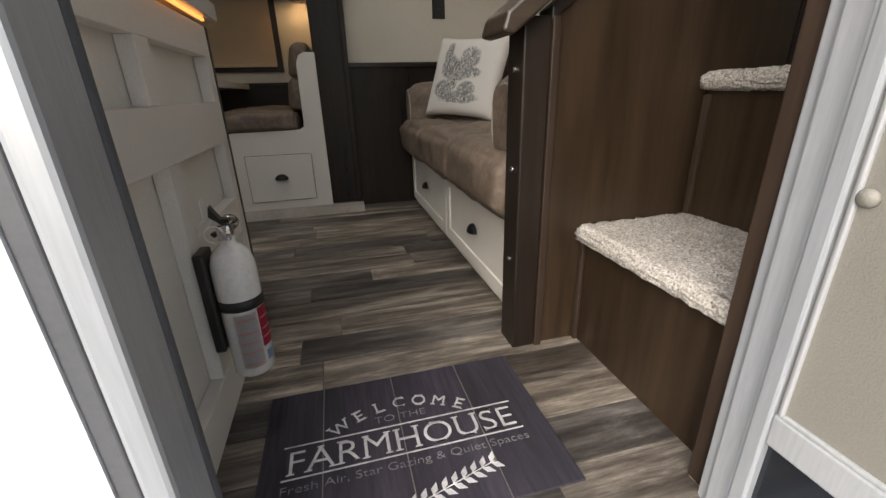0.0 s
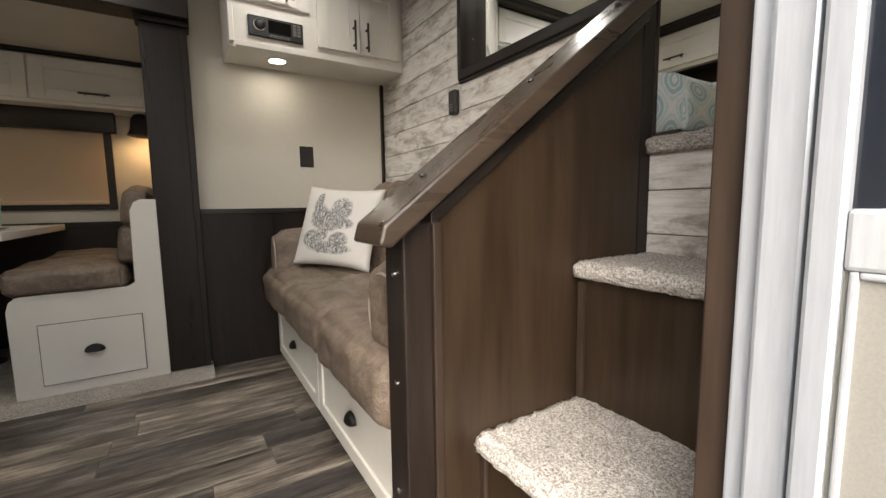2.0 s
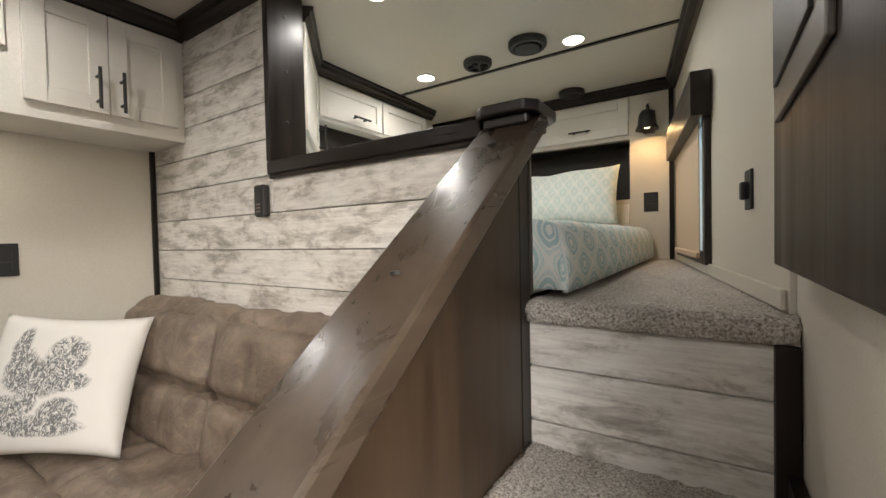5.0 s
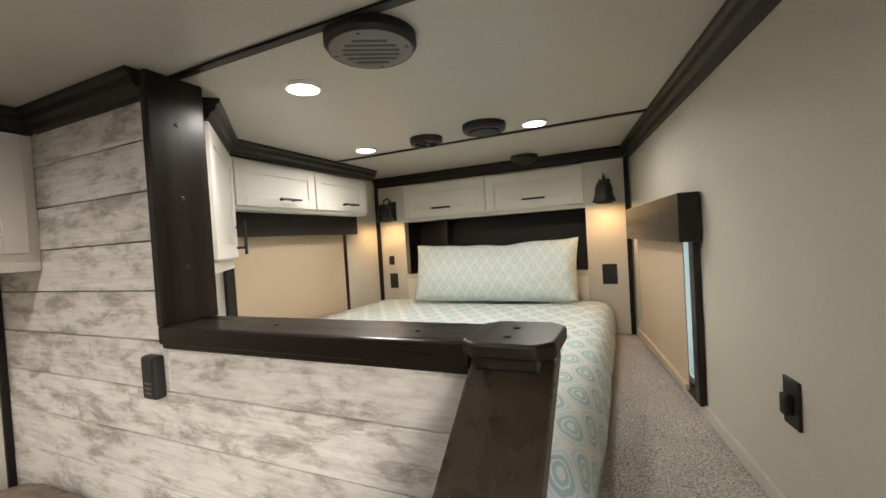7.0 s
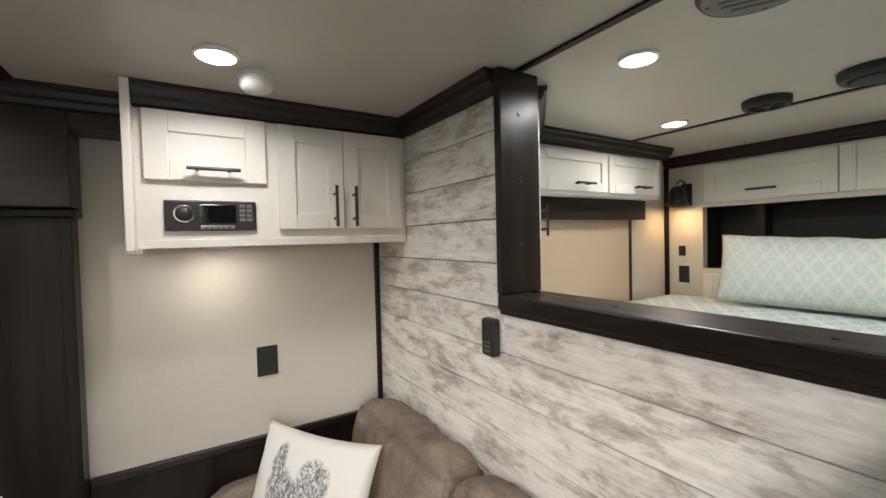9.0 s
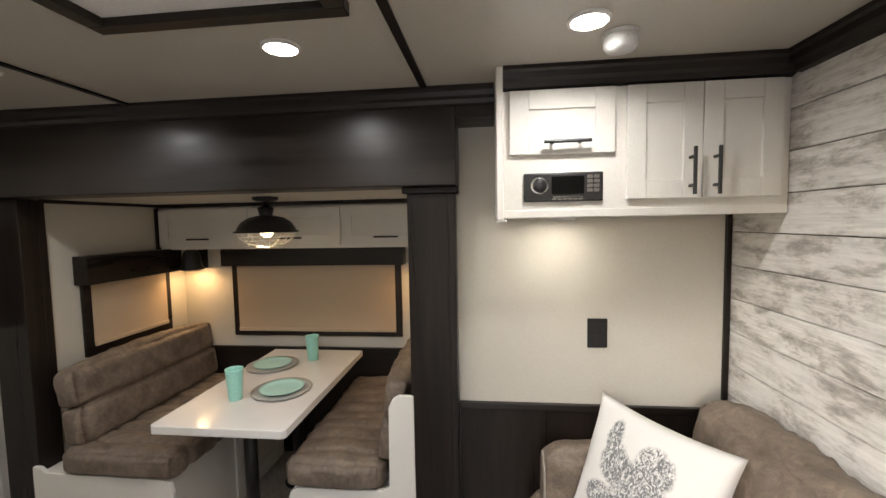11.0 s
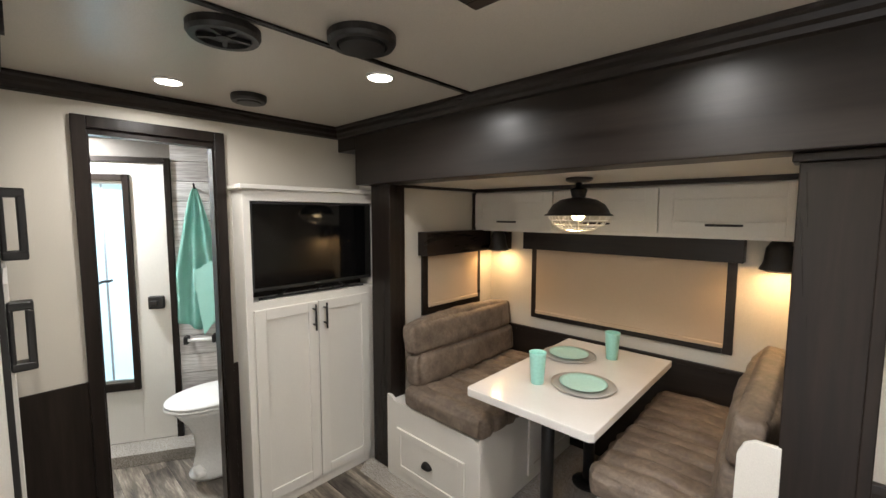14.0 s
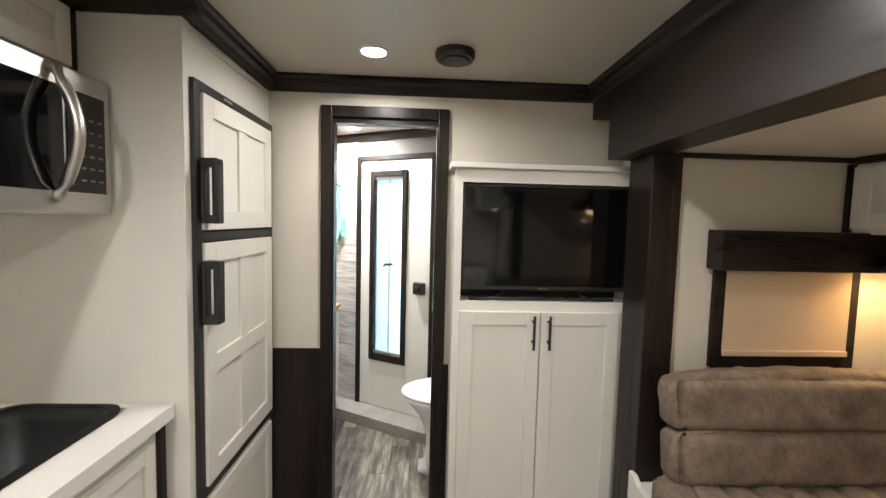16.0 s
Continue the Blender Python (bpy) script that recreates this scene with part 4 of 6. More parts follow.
label = part("label", wrap(-105, -45, 0.13, 0.255, 0.0424), LABEL, ext, "grey printed label")
for z in (0.137, 0.165, 0.187, 0.21, 0.24):
    part("text_bar", wrap(-100, -50, z, z + 0.004, 0.0429), PINK, label)
red = part("label", wrap(-41, 5, 0.17, 0.26, 0.0424), RED, ext, "red warning label")
for z in (0.19, 0.21, 0.235):
    part("text_bar", wrap(-36, 0, z, z + 0.003, 0.0429), LABEL, red)
part("label", wrap(-35, -5, 0.135, 0.158, 0.0424), mottled("blue_label", (0.25, 0.35, 0.5), (0.3, 0.4, 0.55), 0.5), ext, "small blue label")
part("valve", box(EX - 0.012, EY - 0.018, 0.405, EX + 0.012, EY + 0.018, 0.435, 0.004), CHROME, ext)
part("gauge", lathe([(0.006, 0.0), (0.008, 0.02), (0.016, 0.024), (0.017, 0.034), (0.012, 0.036)], (EX, EY + 0.012, 0.425), 18, axis="y"), CHROME, ext, smooth=True)
part("lever", prism([(EX - 0.022, 0.452), (EX - 0.004, 0.436), (EX + 0.012, 0.438), (EX + 0.012, 0.446), (EX - 0.003, 0.446), (EX - 0.018, 0.472)], 1, EY - 0.009, EY + 0.009, 0.001), BLACK, ext)
part("carry_handle", prism([(EX - 0.02, 0.41), (EX + 0.0, 0.418), (EX + 0.0, 0.426), (EX - 0.026, 0.418)], 1, EY - 0.008, EY + 0.008, 0.001), BLACK, ext)
part("pin_ring", tube([(EX - 0.012 + 0.014 * math.cos(k * 0.52), EY - 0.026 - 0.012 * math.sin(k * 0.26), 0.425 + 0.016 * math.sin(k * 0.52)) for k in range(10)], 0.0012, 6), WHITEPL, ext)
part("nozzle", tube([(EX, EY - 0.015, 0.42), (EX + 0.012, EY - 0.035, 0.415)], 0.007, 10), CHROME, ext)
part("tag", box(EX - 0.03, EY - 0.012, 0.44, EX - 0.028, EY + 0.008, 0.485), WHITEPL, ext)

ctrl = thing("control_cabinet", "brown wooden control box with a pale panel on the wall", "control box", (0.82, 0.45, 1.12))
part("frame", box(0.645, ENTRY + 0.001, 1.10, 1.15, 0.425, 1.66, 0.003), JAMBW, ctrl)
part("side_panel", box(0.641, ENTRY + 0.004, 1.13, 0.646, 0.422, 1.63, 0.001), SKIN, ctrl, "pale marbled panel")
part("keypad", box(0.78, 0.425, 1.30, 1.08, 0.432, 1.60, 0.002), GREYPL, ctrl, "grey framed control panel")
part("display", box(0.82, 0.431, 1.34, 1.05, 0.436, 1.57, 0.001), PLASTIC, ctrl)
part("indicator", box(0.99, 0.435, 1.45, 1.02, 0.438, 1.475), BLUE, ctrl, "blue indicator light")

# ---- sofa ----
sofa = thing("sofa", "brown leatherette sofa over white drawers", "sofa", (0.8, 1.75, 0))
SY0, SY1 = 0.925, 2.545
part("base", box(0.515, SY0, 0.0, SHIP - 0.012, SY1, 0.335), WHITE, sofa)
for a, b in ((0.94, 1.725), (1.735, 2.53)):
    d = part("drawer", shaker("-x", 0.515, a, 0.03, b, 0.32, 0.05), WHITE, sofa, "white shaker drawer front")
    part("cup_pull", cup_pull("-x", 0.497, (a + b) / 2, 0.185), BLACK, d, "black cup pull", True)
for a, b, s in ((SY0 + 0.005, 1.47, 1), (1.47, 2.0, 3), (2.0, SY1 - 0.003, 5)):
    part("seat_front", cushion(0.435, a, 0.325, 0.70, b, 0.50, 0.014, 0, 0, 24, 0.010, gather=0.007, seed=s, r=0.05), LEATHER, sofa, smooth=True)
    part("seat_pad", cushion(0.67, a, 0.36, 1.02, b, 0.505, 0.016, 0, 0, 24, 0.010, gather=0.007, seed=s + 9, r=0.03), LEATHER, sofa, smooth=True)
for a, b, s in ((1.12, 1.77, 7), (1.77, 2.42, 11)):
    bm = cushion(-0.06, a, 0.0, 0.10, b, 0.20, 0.022, 3, 1, 40, 0.008, gather=0.014, seed=s, r=0.035)
    bmesh.ops.transform(bm, matrix=pose(0.985, 0, 0.485, 0, 12, 0), verts=bm.verts[:])
    part("lower_back", bm, LEATHER, sofa, smooth=True)
    bm = cushion(-0.075, a, 0.0, 0.10, b, 0.235, 0.032, 3, 1, 40, 0.006, gather=0.009, seed=s + 3, r=0.05)
    bmesh.ops.transform(bm, matrix=pose(1.03, 0, 0.69, 0, 12, 0), verts=bm.verts[:])
    part("upper_back", bm, LEATHER, sofa, smooth=True)
for a, b, s in ((SY0 + 0.01, 1.135, 2), (2.41, SY1 - 0.01, 4)):
    bm = cushion(0.49, a, 0.47, 1.08, b, 0.70, 0.02, 0, 0, 14, 0.006, seed=s, r=0.045)
    part("armrest", bm, LEATHER, sofa, smooth=True)
    part("arm_piping", tube([(0.482, (a + b) / 2 + (b - a) * 0.42 * math.cos(k * 0.262), 0.575 + 0.10 * math.sin(k * 0.262)) for k in range(25)], 0.004, 6), PIPING, sofa, "pale piping")

N = 28
bm = bmesh.new()
uvl = bm.loops.layers.uv.new("UVMap")
grid = {}
W2, H2 = 0.225, 0.215
for s in (0, 1):
    for i in range(N + 1):
        for j in range(N + 1):
            u, v = 2 * i / N - 1, 2 * j / N - 1
            if s and (i in (0, N) or j in (0, N)):
                grid[s, i, j] = grid[0, i, j]
                continue
            edge = 1 - 0.09 * (1 - u * u) * abs(v) ** 3 * 0.9
            edge2 = 1 - 0.09 * (1 - v * v) * abs(u) ** 3 * 0.9
            h = 0.068 * ((1 - u * u) * (1 - v * v)) ** 0.42 + 0.004 * noise.noise(Vector((u * 3, v * 3, s)))
            if i in (0, N) or j in (0, N):
                h = 0
            grid[s, i, j] = bm.verts.new((u * W2 * edge2, v * H2 * edge, h if s == 0 else -h))
for s in (0, 1):
    for i in range(N):
        for j in range(N):
            q = [grid[s, i, j], grid[s, i + 1, j], grid[s, i + 1, j + 1], grid[s, i, j + 1]]
            f = bm.faces.new(q if s == 0 else q[::-1])
            for lp in f.loops:
                lp[uvl].uv = (lp.vert.co.x / W2 * 0.5 + 0.5, lp.vert.co.y / H2 * 0.5 + 0.5) if s == 0 else (0.0, 0.0)


def sketch_cloth():
    """Natural cotton with a scratchy grey ink blotch: plain overlapping ovals."""
    m, t, b = nodes("printed_cotton", 0.9)
    uv = coords(t, (1, 1, 1), "UV")
    warp = noise_at(t, uv, 9, 4, 0.7)
    off = add(t, "ShaderNodeVectorMath", p_operation="SCALE", Scale=0.06)
    t.links.new(warp, off.inputs[0])
    moved = add(t, "ShaderNodeVectorMath", p_operation="ADD")
    t.links.new(uv, moved.inputs[0])
    t.links.new(off.outputs[0], moved.inputs[1])
    total = None
    for cx, cy, rx, ry in ((0.27, 0.74, 0.06, 0.14), (0.32, 0.58, 0.11, 0.15), (0.45, 0.53, 0.20, 0.13), (0.58, 0.68, 0.13, 0.14), (0.62, 0.51, 0.14, 0.07), (0.40, 0.38, 0.08, 0.10), (0.50, 0.22, 0.28, 0.07), (0.27, 0.31, 0.12, 0.10), (0.62, 0.31, 0.12, 0.09)):
        mp = add(t, "ShaderNodeMapping")
        mp.inputs["Location"].default_value = (-(cx + 0.03) / rx, -(cy + 0.03) / ry, 0)
        mp.inputs["Scale"].default_value = (1 / rx, 1 / ry, 0)
        t.links.new(moved.outputs[0], mp.inputs["Vector"])
        ln = add(t, "ShaderNodeVectorMath", p_operation="LENGTH")
        t.links.new(mp.outputs[0], ln.inputs[0])
        lt = add(t, "ShaderNodeMapRange", From_Min=0.85, From_Max=1.1, To_Min=1.0, To_Max=0.0)
        t.links.new(ln.outputs["Value"], lt.inputs["Value"])
        if total is None:
            total = lt.outputs[0]
        else:
            mx = add(t, "ShaderNodeMath", p_operation="MAXIMUM")
            t.links.new(total, mx.inputs[0])
            t.links.new(lt.outputs[0], mx.inputs[1])
            total = mx.outputs[0]
    hatch = ramp(t, noise_at(t, coords(t, (1, 0.6, 1), "UV"), 34, 3, 0.7, 2.2), [(0.40, (0, 0, 0)), (0.54, (1, 1, 1))])
    k = add(t, "ShaderNodeMath", p_operation="MULTIPLY")
    t.links.new(total, k.inputs[0])
    t.links.new(hatch, k.inputs[1])
    col = mix(t, (0.64, 0.615, 0.575), (0.14, 0.14, 0.14), k.outputs[0])
    t.links.new(col, b.inputs["Base Color"])
    bump(t, b, noise_at(t, coords(t), 400, 2), 0.3, 0.001)
    return m


me = mesh_of("throw_pillow", bm, sketch_cloth(), True)
pil = tagged(new("throw_pillow", me), "white cotton throw pillow with a grey printed sketch on the sofa", "pillow")
up = (Vector((0.692, 2.408, 0.931)) + Vector((0.939, 2.068, 0.89)) - Vector((0.562, 2.324, 0.548)) - Vector((0.824, 2.017, 0.538))).normalized()
side = Vector((0.25, -0.32, -0.025)).normalized()
face_n = side.cross(up).normalized()
up = face_n.cross(side)
mid = Vector((0.755, 2.205, 0.725))
pil.matrix_world = Matrix(((side.x, up.x, face_n.x, mid.x), (side.y, up.y, face_n.y, mid.y), (side.z, up.z, face_n.z, mid.z), (0, 0, 0, 1)))

# ---- radio cabinet over the sofa ----
RY = 2.285
rad = thing("wall_cabinet", "white wall cabinet with a stereo above the sofa", "cabinet", (0.75, 2.4, 1.57))
part("body", box(0.335, RY, 1.585, SHIP - 0.002, FAR - 0.002, 1.965), WHITE, rad)
part("end_panel", box(0.314, 2.225, 1.555, 0.335, FAR - 0.002, CEIL - 0.003, 0.003), WHITE, rad)
part("bottom_rail", box(0.335, RY - 0.002, 1.560, SHIP - 0.002, FAR - 0.002, 1.585, 0.002), WHITE, rad)
part("bottom_bracket", box(0.312, 2.27, 1.545, 0.345, 2.30, 1.556, 0.003), WHITE, rad)
d = part("flap_door", shaker("-y", RY, 0.356, 1.757, 0.676, 1.955, 0.06), WHITE, rad)
part("handle", pull("-y", RY - 0.018, 0.528, 1.79, 0.14, False), BLACK, d, "black bar pull")
for a, b, u in ((0.712, 0.928, 0.893), (0.930, 1.150, 0.962)):
    d = part("door", shaker("-y", RY, a, 1.612, b, 1.955, 0.055), WHITE, rad)
    part("handle", pull("-y", RY - 0.018, u, 1.69, 0.14, True), BLACK, d, "black bar pull")
st = thing("car_stereo", "black stereo head unit with a chrome volume ring", "stereo", (0.52, RY, 1.655))
part("faceplate", slab("-y", RY, 0.40, 1.61, 0.642, 1.70, 0, 0.014, 0.004), PLASTIC, st)
part("display", slab("-y", RY, 0.485, 1.633, 0.585, 1.688, 0.013, 0.016, 0.001), SCREEN, st)
part("knob", lathe([(0.022, 0), (0.022, -0.012), (0.014, -0.018), (0.004, -0.019)], (0.448, RY - 0.012, 1.66), 24, axis="y"), PLASTIC, st, smooth=True)
part("knob_ring", lathe([(0.0225, 0), (0.027, -0.001), (0.027, -0.006), (0.0225, -0.007)], (0.448, RY - 0.012, 1.66), 24, axis="y"), CHROME, st, smooth=True)
for k in range(4):
    for j in range(2):
        part("button", slab("-y", RY, 0.594 + 0.02 * j, 1.638 + 0.014 * k, 0.610 + 0.02 * j, 1.648 + 0.014 * k, 0.013, 0.017, 0.001), GREYPL, st)
for k in range(6):
    part("button", slab("-y", RY, 0.488 + 0.016 * k, 1.614, 0.500 + 0.016 * k, 1.620, 0.013, 0.016, 0.001), GREYPL, st)
part("text_bar", slab("-y", RY, 0.49, 1.622, 0.58, 1.626, 0.013, 0.0145), CHROME, st)


def can_light(x, y, z, r=0.05, name="ceiling_light"):
    t = thing(name, "round flush light with a glowing diffuser", "ceiling light", (x, y, z), "recessed lights")
    part("ring", lathe([(r, 0), (r, -0.006), (r * 0.86, -0.009), (r * 0.82, -0.004)], (x, y, z), 28), WHITEPL, t)
    part("diffuser", lathe([(r * 0.82, -0.003), (r * 0.82, -0.0075), (0.001, -0.0078)], (x, y, z), 24), BULB, t)
    return t


# includes the fixture of the added, unseen light over the kitchen aisle
for x, y in CANS:
    can_light(x, y, CEIL - 0.0005)
can_light(0.54, 2.40, 1.5595, 0.045, "under_cabinet_light")
outlet("-y", FAR, 0.703, 1.11, 0.075, 0.115)
t = thing("smoke_alarm", "round white smoke alarm on the ceiling", "smoke alarm", (0.63, 2.06, CEIL))
part("base", lathe([(0.045, 0), (0.045, -0.008), (0.04, -0.01)], (0.625, 2.06, CEIL - 0.0005), 24), WHITEPL, t)
part("cover", lathe([(0.042, -0.008), (0.042, -0.032), (0.034, -0.042), (0.001, -0.044)], (0.625, 2.06, CEIL), 28), WHITEPL, t, smooth=True)
t = thing("thermostat", "black wall sensor with keys on the shiplap wall", "sensor", (SHIP, 1.756, 1.29))
part("case", slab("-x", SHIP, 1.73, 1.237, 1.782, 1.343, 0, 0.03, 0.008), PLASTIC, t)
for k in range(3):
    part("text_bar", slab("-x", SHIP, 1.743, 1.252 + 0.012 * k, 1.768, 1.256 + 0.012 * k, 0.0295, 0.031), GREYPL, t)

# ---- dinette in the slide-out ----
table = thing("dinette_table", "white dinette table on two black pedestal legs", "table", (-0.81, 2.92, SZ0))
bm = prism([(-1.10, 2.43), (-1.085, 2.415), (-0.53, 2.415), (-0.515, 2.43), (-0.515, 3.425), (-1.10, 3.425)], 2, 0.712, 0.748, 0.004)
part("tabletop", bm, STONE, table, "glossy white top")
for y in (2.70, 3.17):
    leg = part("leg", lathe([(0.03, 0.0), (0.03, 0.66)], (-0.84, y, SZ0 + 0.01), 18), BLACK, table, smooth=True)
    part("flange", lathe([(0.085, 0.0), (0.085, 0.008), (0.06, 0.02), (0.036, 0.03)], (-0.84, y, SZ0), 24), BLACK, leg)
    for k in range(4):
        a = 0.7 + k * math.pi / 2
        part("bolt", lathe([(0.006, 0.0), (0.005, 0.006)], (-0.84 + 0.07 * math.cos(a), y + 0.07 * math.sin(a), SZ0 + 0.008), 8), CHROME, leg)
for y in (2.70, 3.17):
    part("socket", lathe([(0.07, 0), (0.07, -0.01), (0.036, -0.03)], (-0.84, y, 0.712), 20), BLACK, table)


def bench(name, label, x_back, x_front, y0, y1, outer, bw, flush=False, lean=0.175):
    """A dinette bench: panelled box, end panel, seat and back cushions. x_back is the wall side."""
    s = 1 if x_front > x_back else -1
    t = thing(name, label, "bench", ((x_back + x_front) / 2, (y0 + y1) / 2, SZ0), "dinette benches")
    lo, hi = min(x_back, x_front - s * 0.02), max(x_back, x_front - s * 0.02)
    part("box", box(lo, y0 + 0.02, SZ0, hi, y1, 0.47), WHITE, t)
    prof = [(x_back, SZ0), (x_front, SZ0), (x_front, 0.42), (x_front - s * 0.012, 0.46), (x_front - s * 0.04, 0.478), (x_back + s * (bw + 0.03), 0.482)]
    prof += [(x_back + s * (bw + 0.005), 0.50), (x_back + s * bw, max(0.502, outer - 0.05)), (x_back + s * bw * 0.85, max(0.503, outer - 0.015)), (x_back + s * bw * 0.6, outer), (x_back, outer)]
    part("end_panel", prism(prof, 1, y0, y0 + 0.02, 0.002), WHITE, t, "white shaped end panel")
    a, b = sorted((x_back + s * 0.09, x_front - s * 0.09))
    if flush:
        part("drawer_gap", slab("-y", y0, a - 0.003, 0.087, b + 0.003, 0.353, 0.0, 0.0012), GROOVE, t)
        d = part("drawer", slab("-y", y0, a, 0.09, b, 0.35, 0.001, 0.006, 0.002), WHITE, t, "flush white drawer front")
    else:
        d = part("drawer", shaker("-y", y0, a, 0.10, b, 0.34, 0.035, 0.012), WHITE, t, "white drawer front")
    part("cup_pull", cup_pull("-y", y0 - (0.006 if flush else 0.012), (a + b) / 2, 0.225), BLACK, d, "black cup pull", True)
    f = "+x" if s > 0 else "-x"
    part("door", shaker(f, x_front - s * 0.02, y0 + 0.45, 0.09, y1 - 0.05, 0.43, 0.05, 0.012), WHITE, t)
    for k in range(2):
        ya, yb = y0 - 0.004 + k * (y1 - y0) / 2, y0 + (k + 1) * (y1 - y0) / 2
        a, b = sorted((x_back + s * 0.14, x_front + s * 0.01))
        part("seat_cushion", cushion(a, ya, 0.475, b, yb, 0.585, 0.012, 5, 1, 44, 0.008, gather=0.005, seed=3 * k + s, r=0.03), LEATHER, t, smooth=True)
    for k, (za, zb) in enumerate(((0.575, 0.76), (0.745, 0.93))):
        bm = cushion(-0.05, y0 + 0.045, 0, 0.06, y1 - 0.01, zb - za, 0.02, 1, 1, 30, 0.007, gather=0.006, seed=5 * k + s, r=0.035)
        bmesh.ops.transform(bm, matrix=pose(x_back + s * (lean - 0.025 * k), 0, za, 0, -s * 7, 0), verts=bm.verts[:])
        part("back_cushion", bm, LEATHER, t, smooth=True)
    return t


bench("dinette_bench", "brown cushioned dinette bench by the small window", SX0 + 0.012, -1.06, 2.475, 3.44, 0.505, 0.03)
bench("dinette_bench", "brown cushioned dinette bench with a tall shaped end panel", SX1 - 0.012, -0.545, 2.475, 3.44, 0.875, 0.10, True, 0.125)


def place_setting(x, y):
    t = thing("plate", "mint plate on a pale grey charger on the table", "plate", (x, y, 0.748), "place settings")
    part("charger", lathe([(0.08, 0.0005), (0.125, 0.004), (0.14, 0.010), (0.14, 0.012), (0.12, 0.007), (0.0, 0.004)], (x, y, 0.748), 40), PLATEG, t, "pale grey charger", True)
    part("dish", lathe([(0.06, 0.006), (0.09, 0.012), (0.104, 0.019), (0.104, 0.021), (0.09, 0.015), (0.075, 0.010), (0.0, 0.010)], (x, y, 0.748), 40), DISHM, t, "pale mint dish", True)


place_setting(-0.72, 2.79)
place_setting(-0.95, 3.12)
for x, y in ((-0.89, 2.68), (-0.76, 3.235)):
    bm = lathe([(0.027, 0.0), (0.029, 0.004), (0.038, 0.138), (0.040, 0.146), (0.037, 0.146), (0.034, 0.135), (0.026, 0.008)], (x, y, 0.7482), 28)
    solid("tumbler", bm, MINT, "mint green plastic tumbler on the table", "cup", smooth=True, group="tumblers")


def window(name, face, pos, u0, v0, u1, v1, label, valance, drop, edge=0.045, gap=0.0, out=0.085):
    """Dark framed window, valance box, roller blind down over glass."""
    t = thing(name, label, "window", FACING[face]((u0 + u1) / 2, v0, 0, pos), kind="structure")
    for a in ((u0, v0, u0 + edge, v1), (u1 - edge, v0, u1, v1), (u0 + edge, v0, u1 - edge, v0 + edge), (u0 + edge, v1 - edge, u1 - edge, v1)):
        part("window_frame", slab(face, pos, *a, 0.0, 0.02, 0.003), DARKX if face in ("-y", "+y") else DARKY, t)
    part("pane", slab(face, pos, u0 + edge - 0.01, v0 + edge - 0.01, u1 - edge + 0.01, v1 - edge + 0.01, -0.02, -0.014), FROST, t).visible_shadow = False
    part("valance", slab(face, pos, u0 - 0.03, v1 - valance, u1 + 0.03, v1 + 0.012, 0.005, out, 0.003), DARKX if face in ("-y", "+y") else DARKY, t, "dark valance box")
    part("blind", slab(face, pos, u0 + edge - 0.006 + gap, v0 + drop, u1 - edge + 0.006, v1 - valance + 0.01, 0.0215, 0.0245), SHADE, t, "tan roller blind drawn down")
    part("blind_bar", slab(face, pos, u0 + edge - 0.006 + gap, v0 + drop - 0.018, u1 - edge + 0.006, v0 + drop + 0.004, 0.0205, 0.034, 0.004), SHADE, t)
    return t


window("window_1", "-y", SY, -1.39, 0.83, -0.26, 1.40, "wide dark-framed window with a tan blind over the dinette", 0.105, 0.05)
w = window("window_2", "+x", SX0, 2.755, 0.905, 3.315, 1.405, "small dark-framed window with a tan blind", 0.13, 0.065)
part("sash_rail", slab("+x", SX0, 2.80, 0.952, 3.27, 0.962, 0.0, 0.024, 0.002), STEEL, w, "steel sash rail")
w = tapered(window("window_3", "+y", BEDS, 1.95, 1.045, 2.78, 1.66, "dark-framed bunk window with a tan blind and a bright slit", 0.13, 0.035, gap=0.045, out=0.062))
w = window("window_4", "-y", BEDL, 1.76, 1.06, 2.59, 1.745, "dark-framed bunk window with a tan blind", 0.10, 0.03)
for n, (a, b) in enumerate((((-1.9, 3.75, 0.4), (0.2, 3.77, 1.8)), ((-2.02, 2.6, 0.6), (-2.0, 3.45, 1.6)), ((1.8, 0.10, 0.8), (2.95, 0.12, 1.9)), ((1.6, 2.56, 0.9), (2.8, 2.565, 1.9)))):
    ob = setting("backdrop_%d" % (n + 1), box(*a, *b), OUTSIDE, "pale daylight outside the window", "backdrop")
    if n == 2:
        tapered(ob)


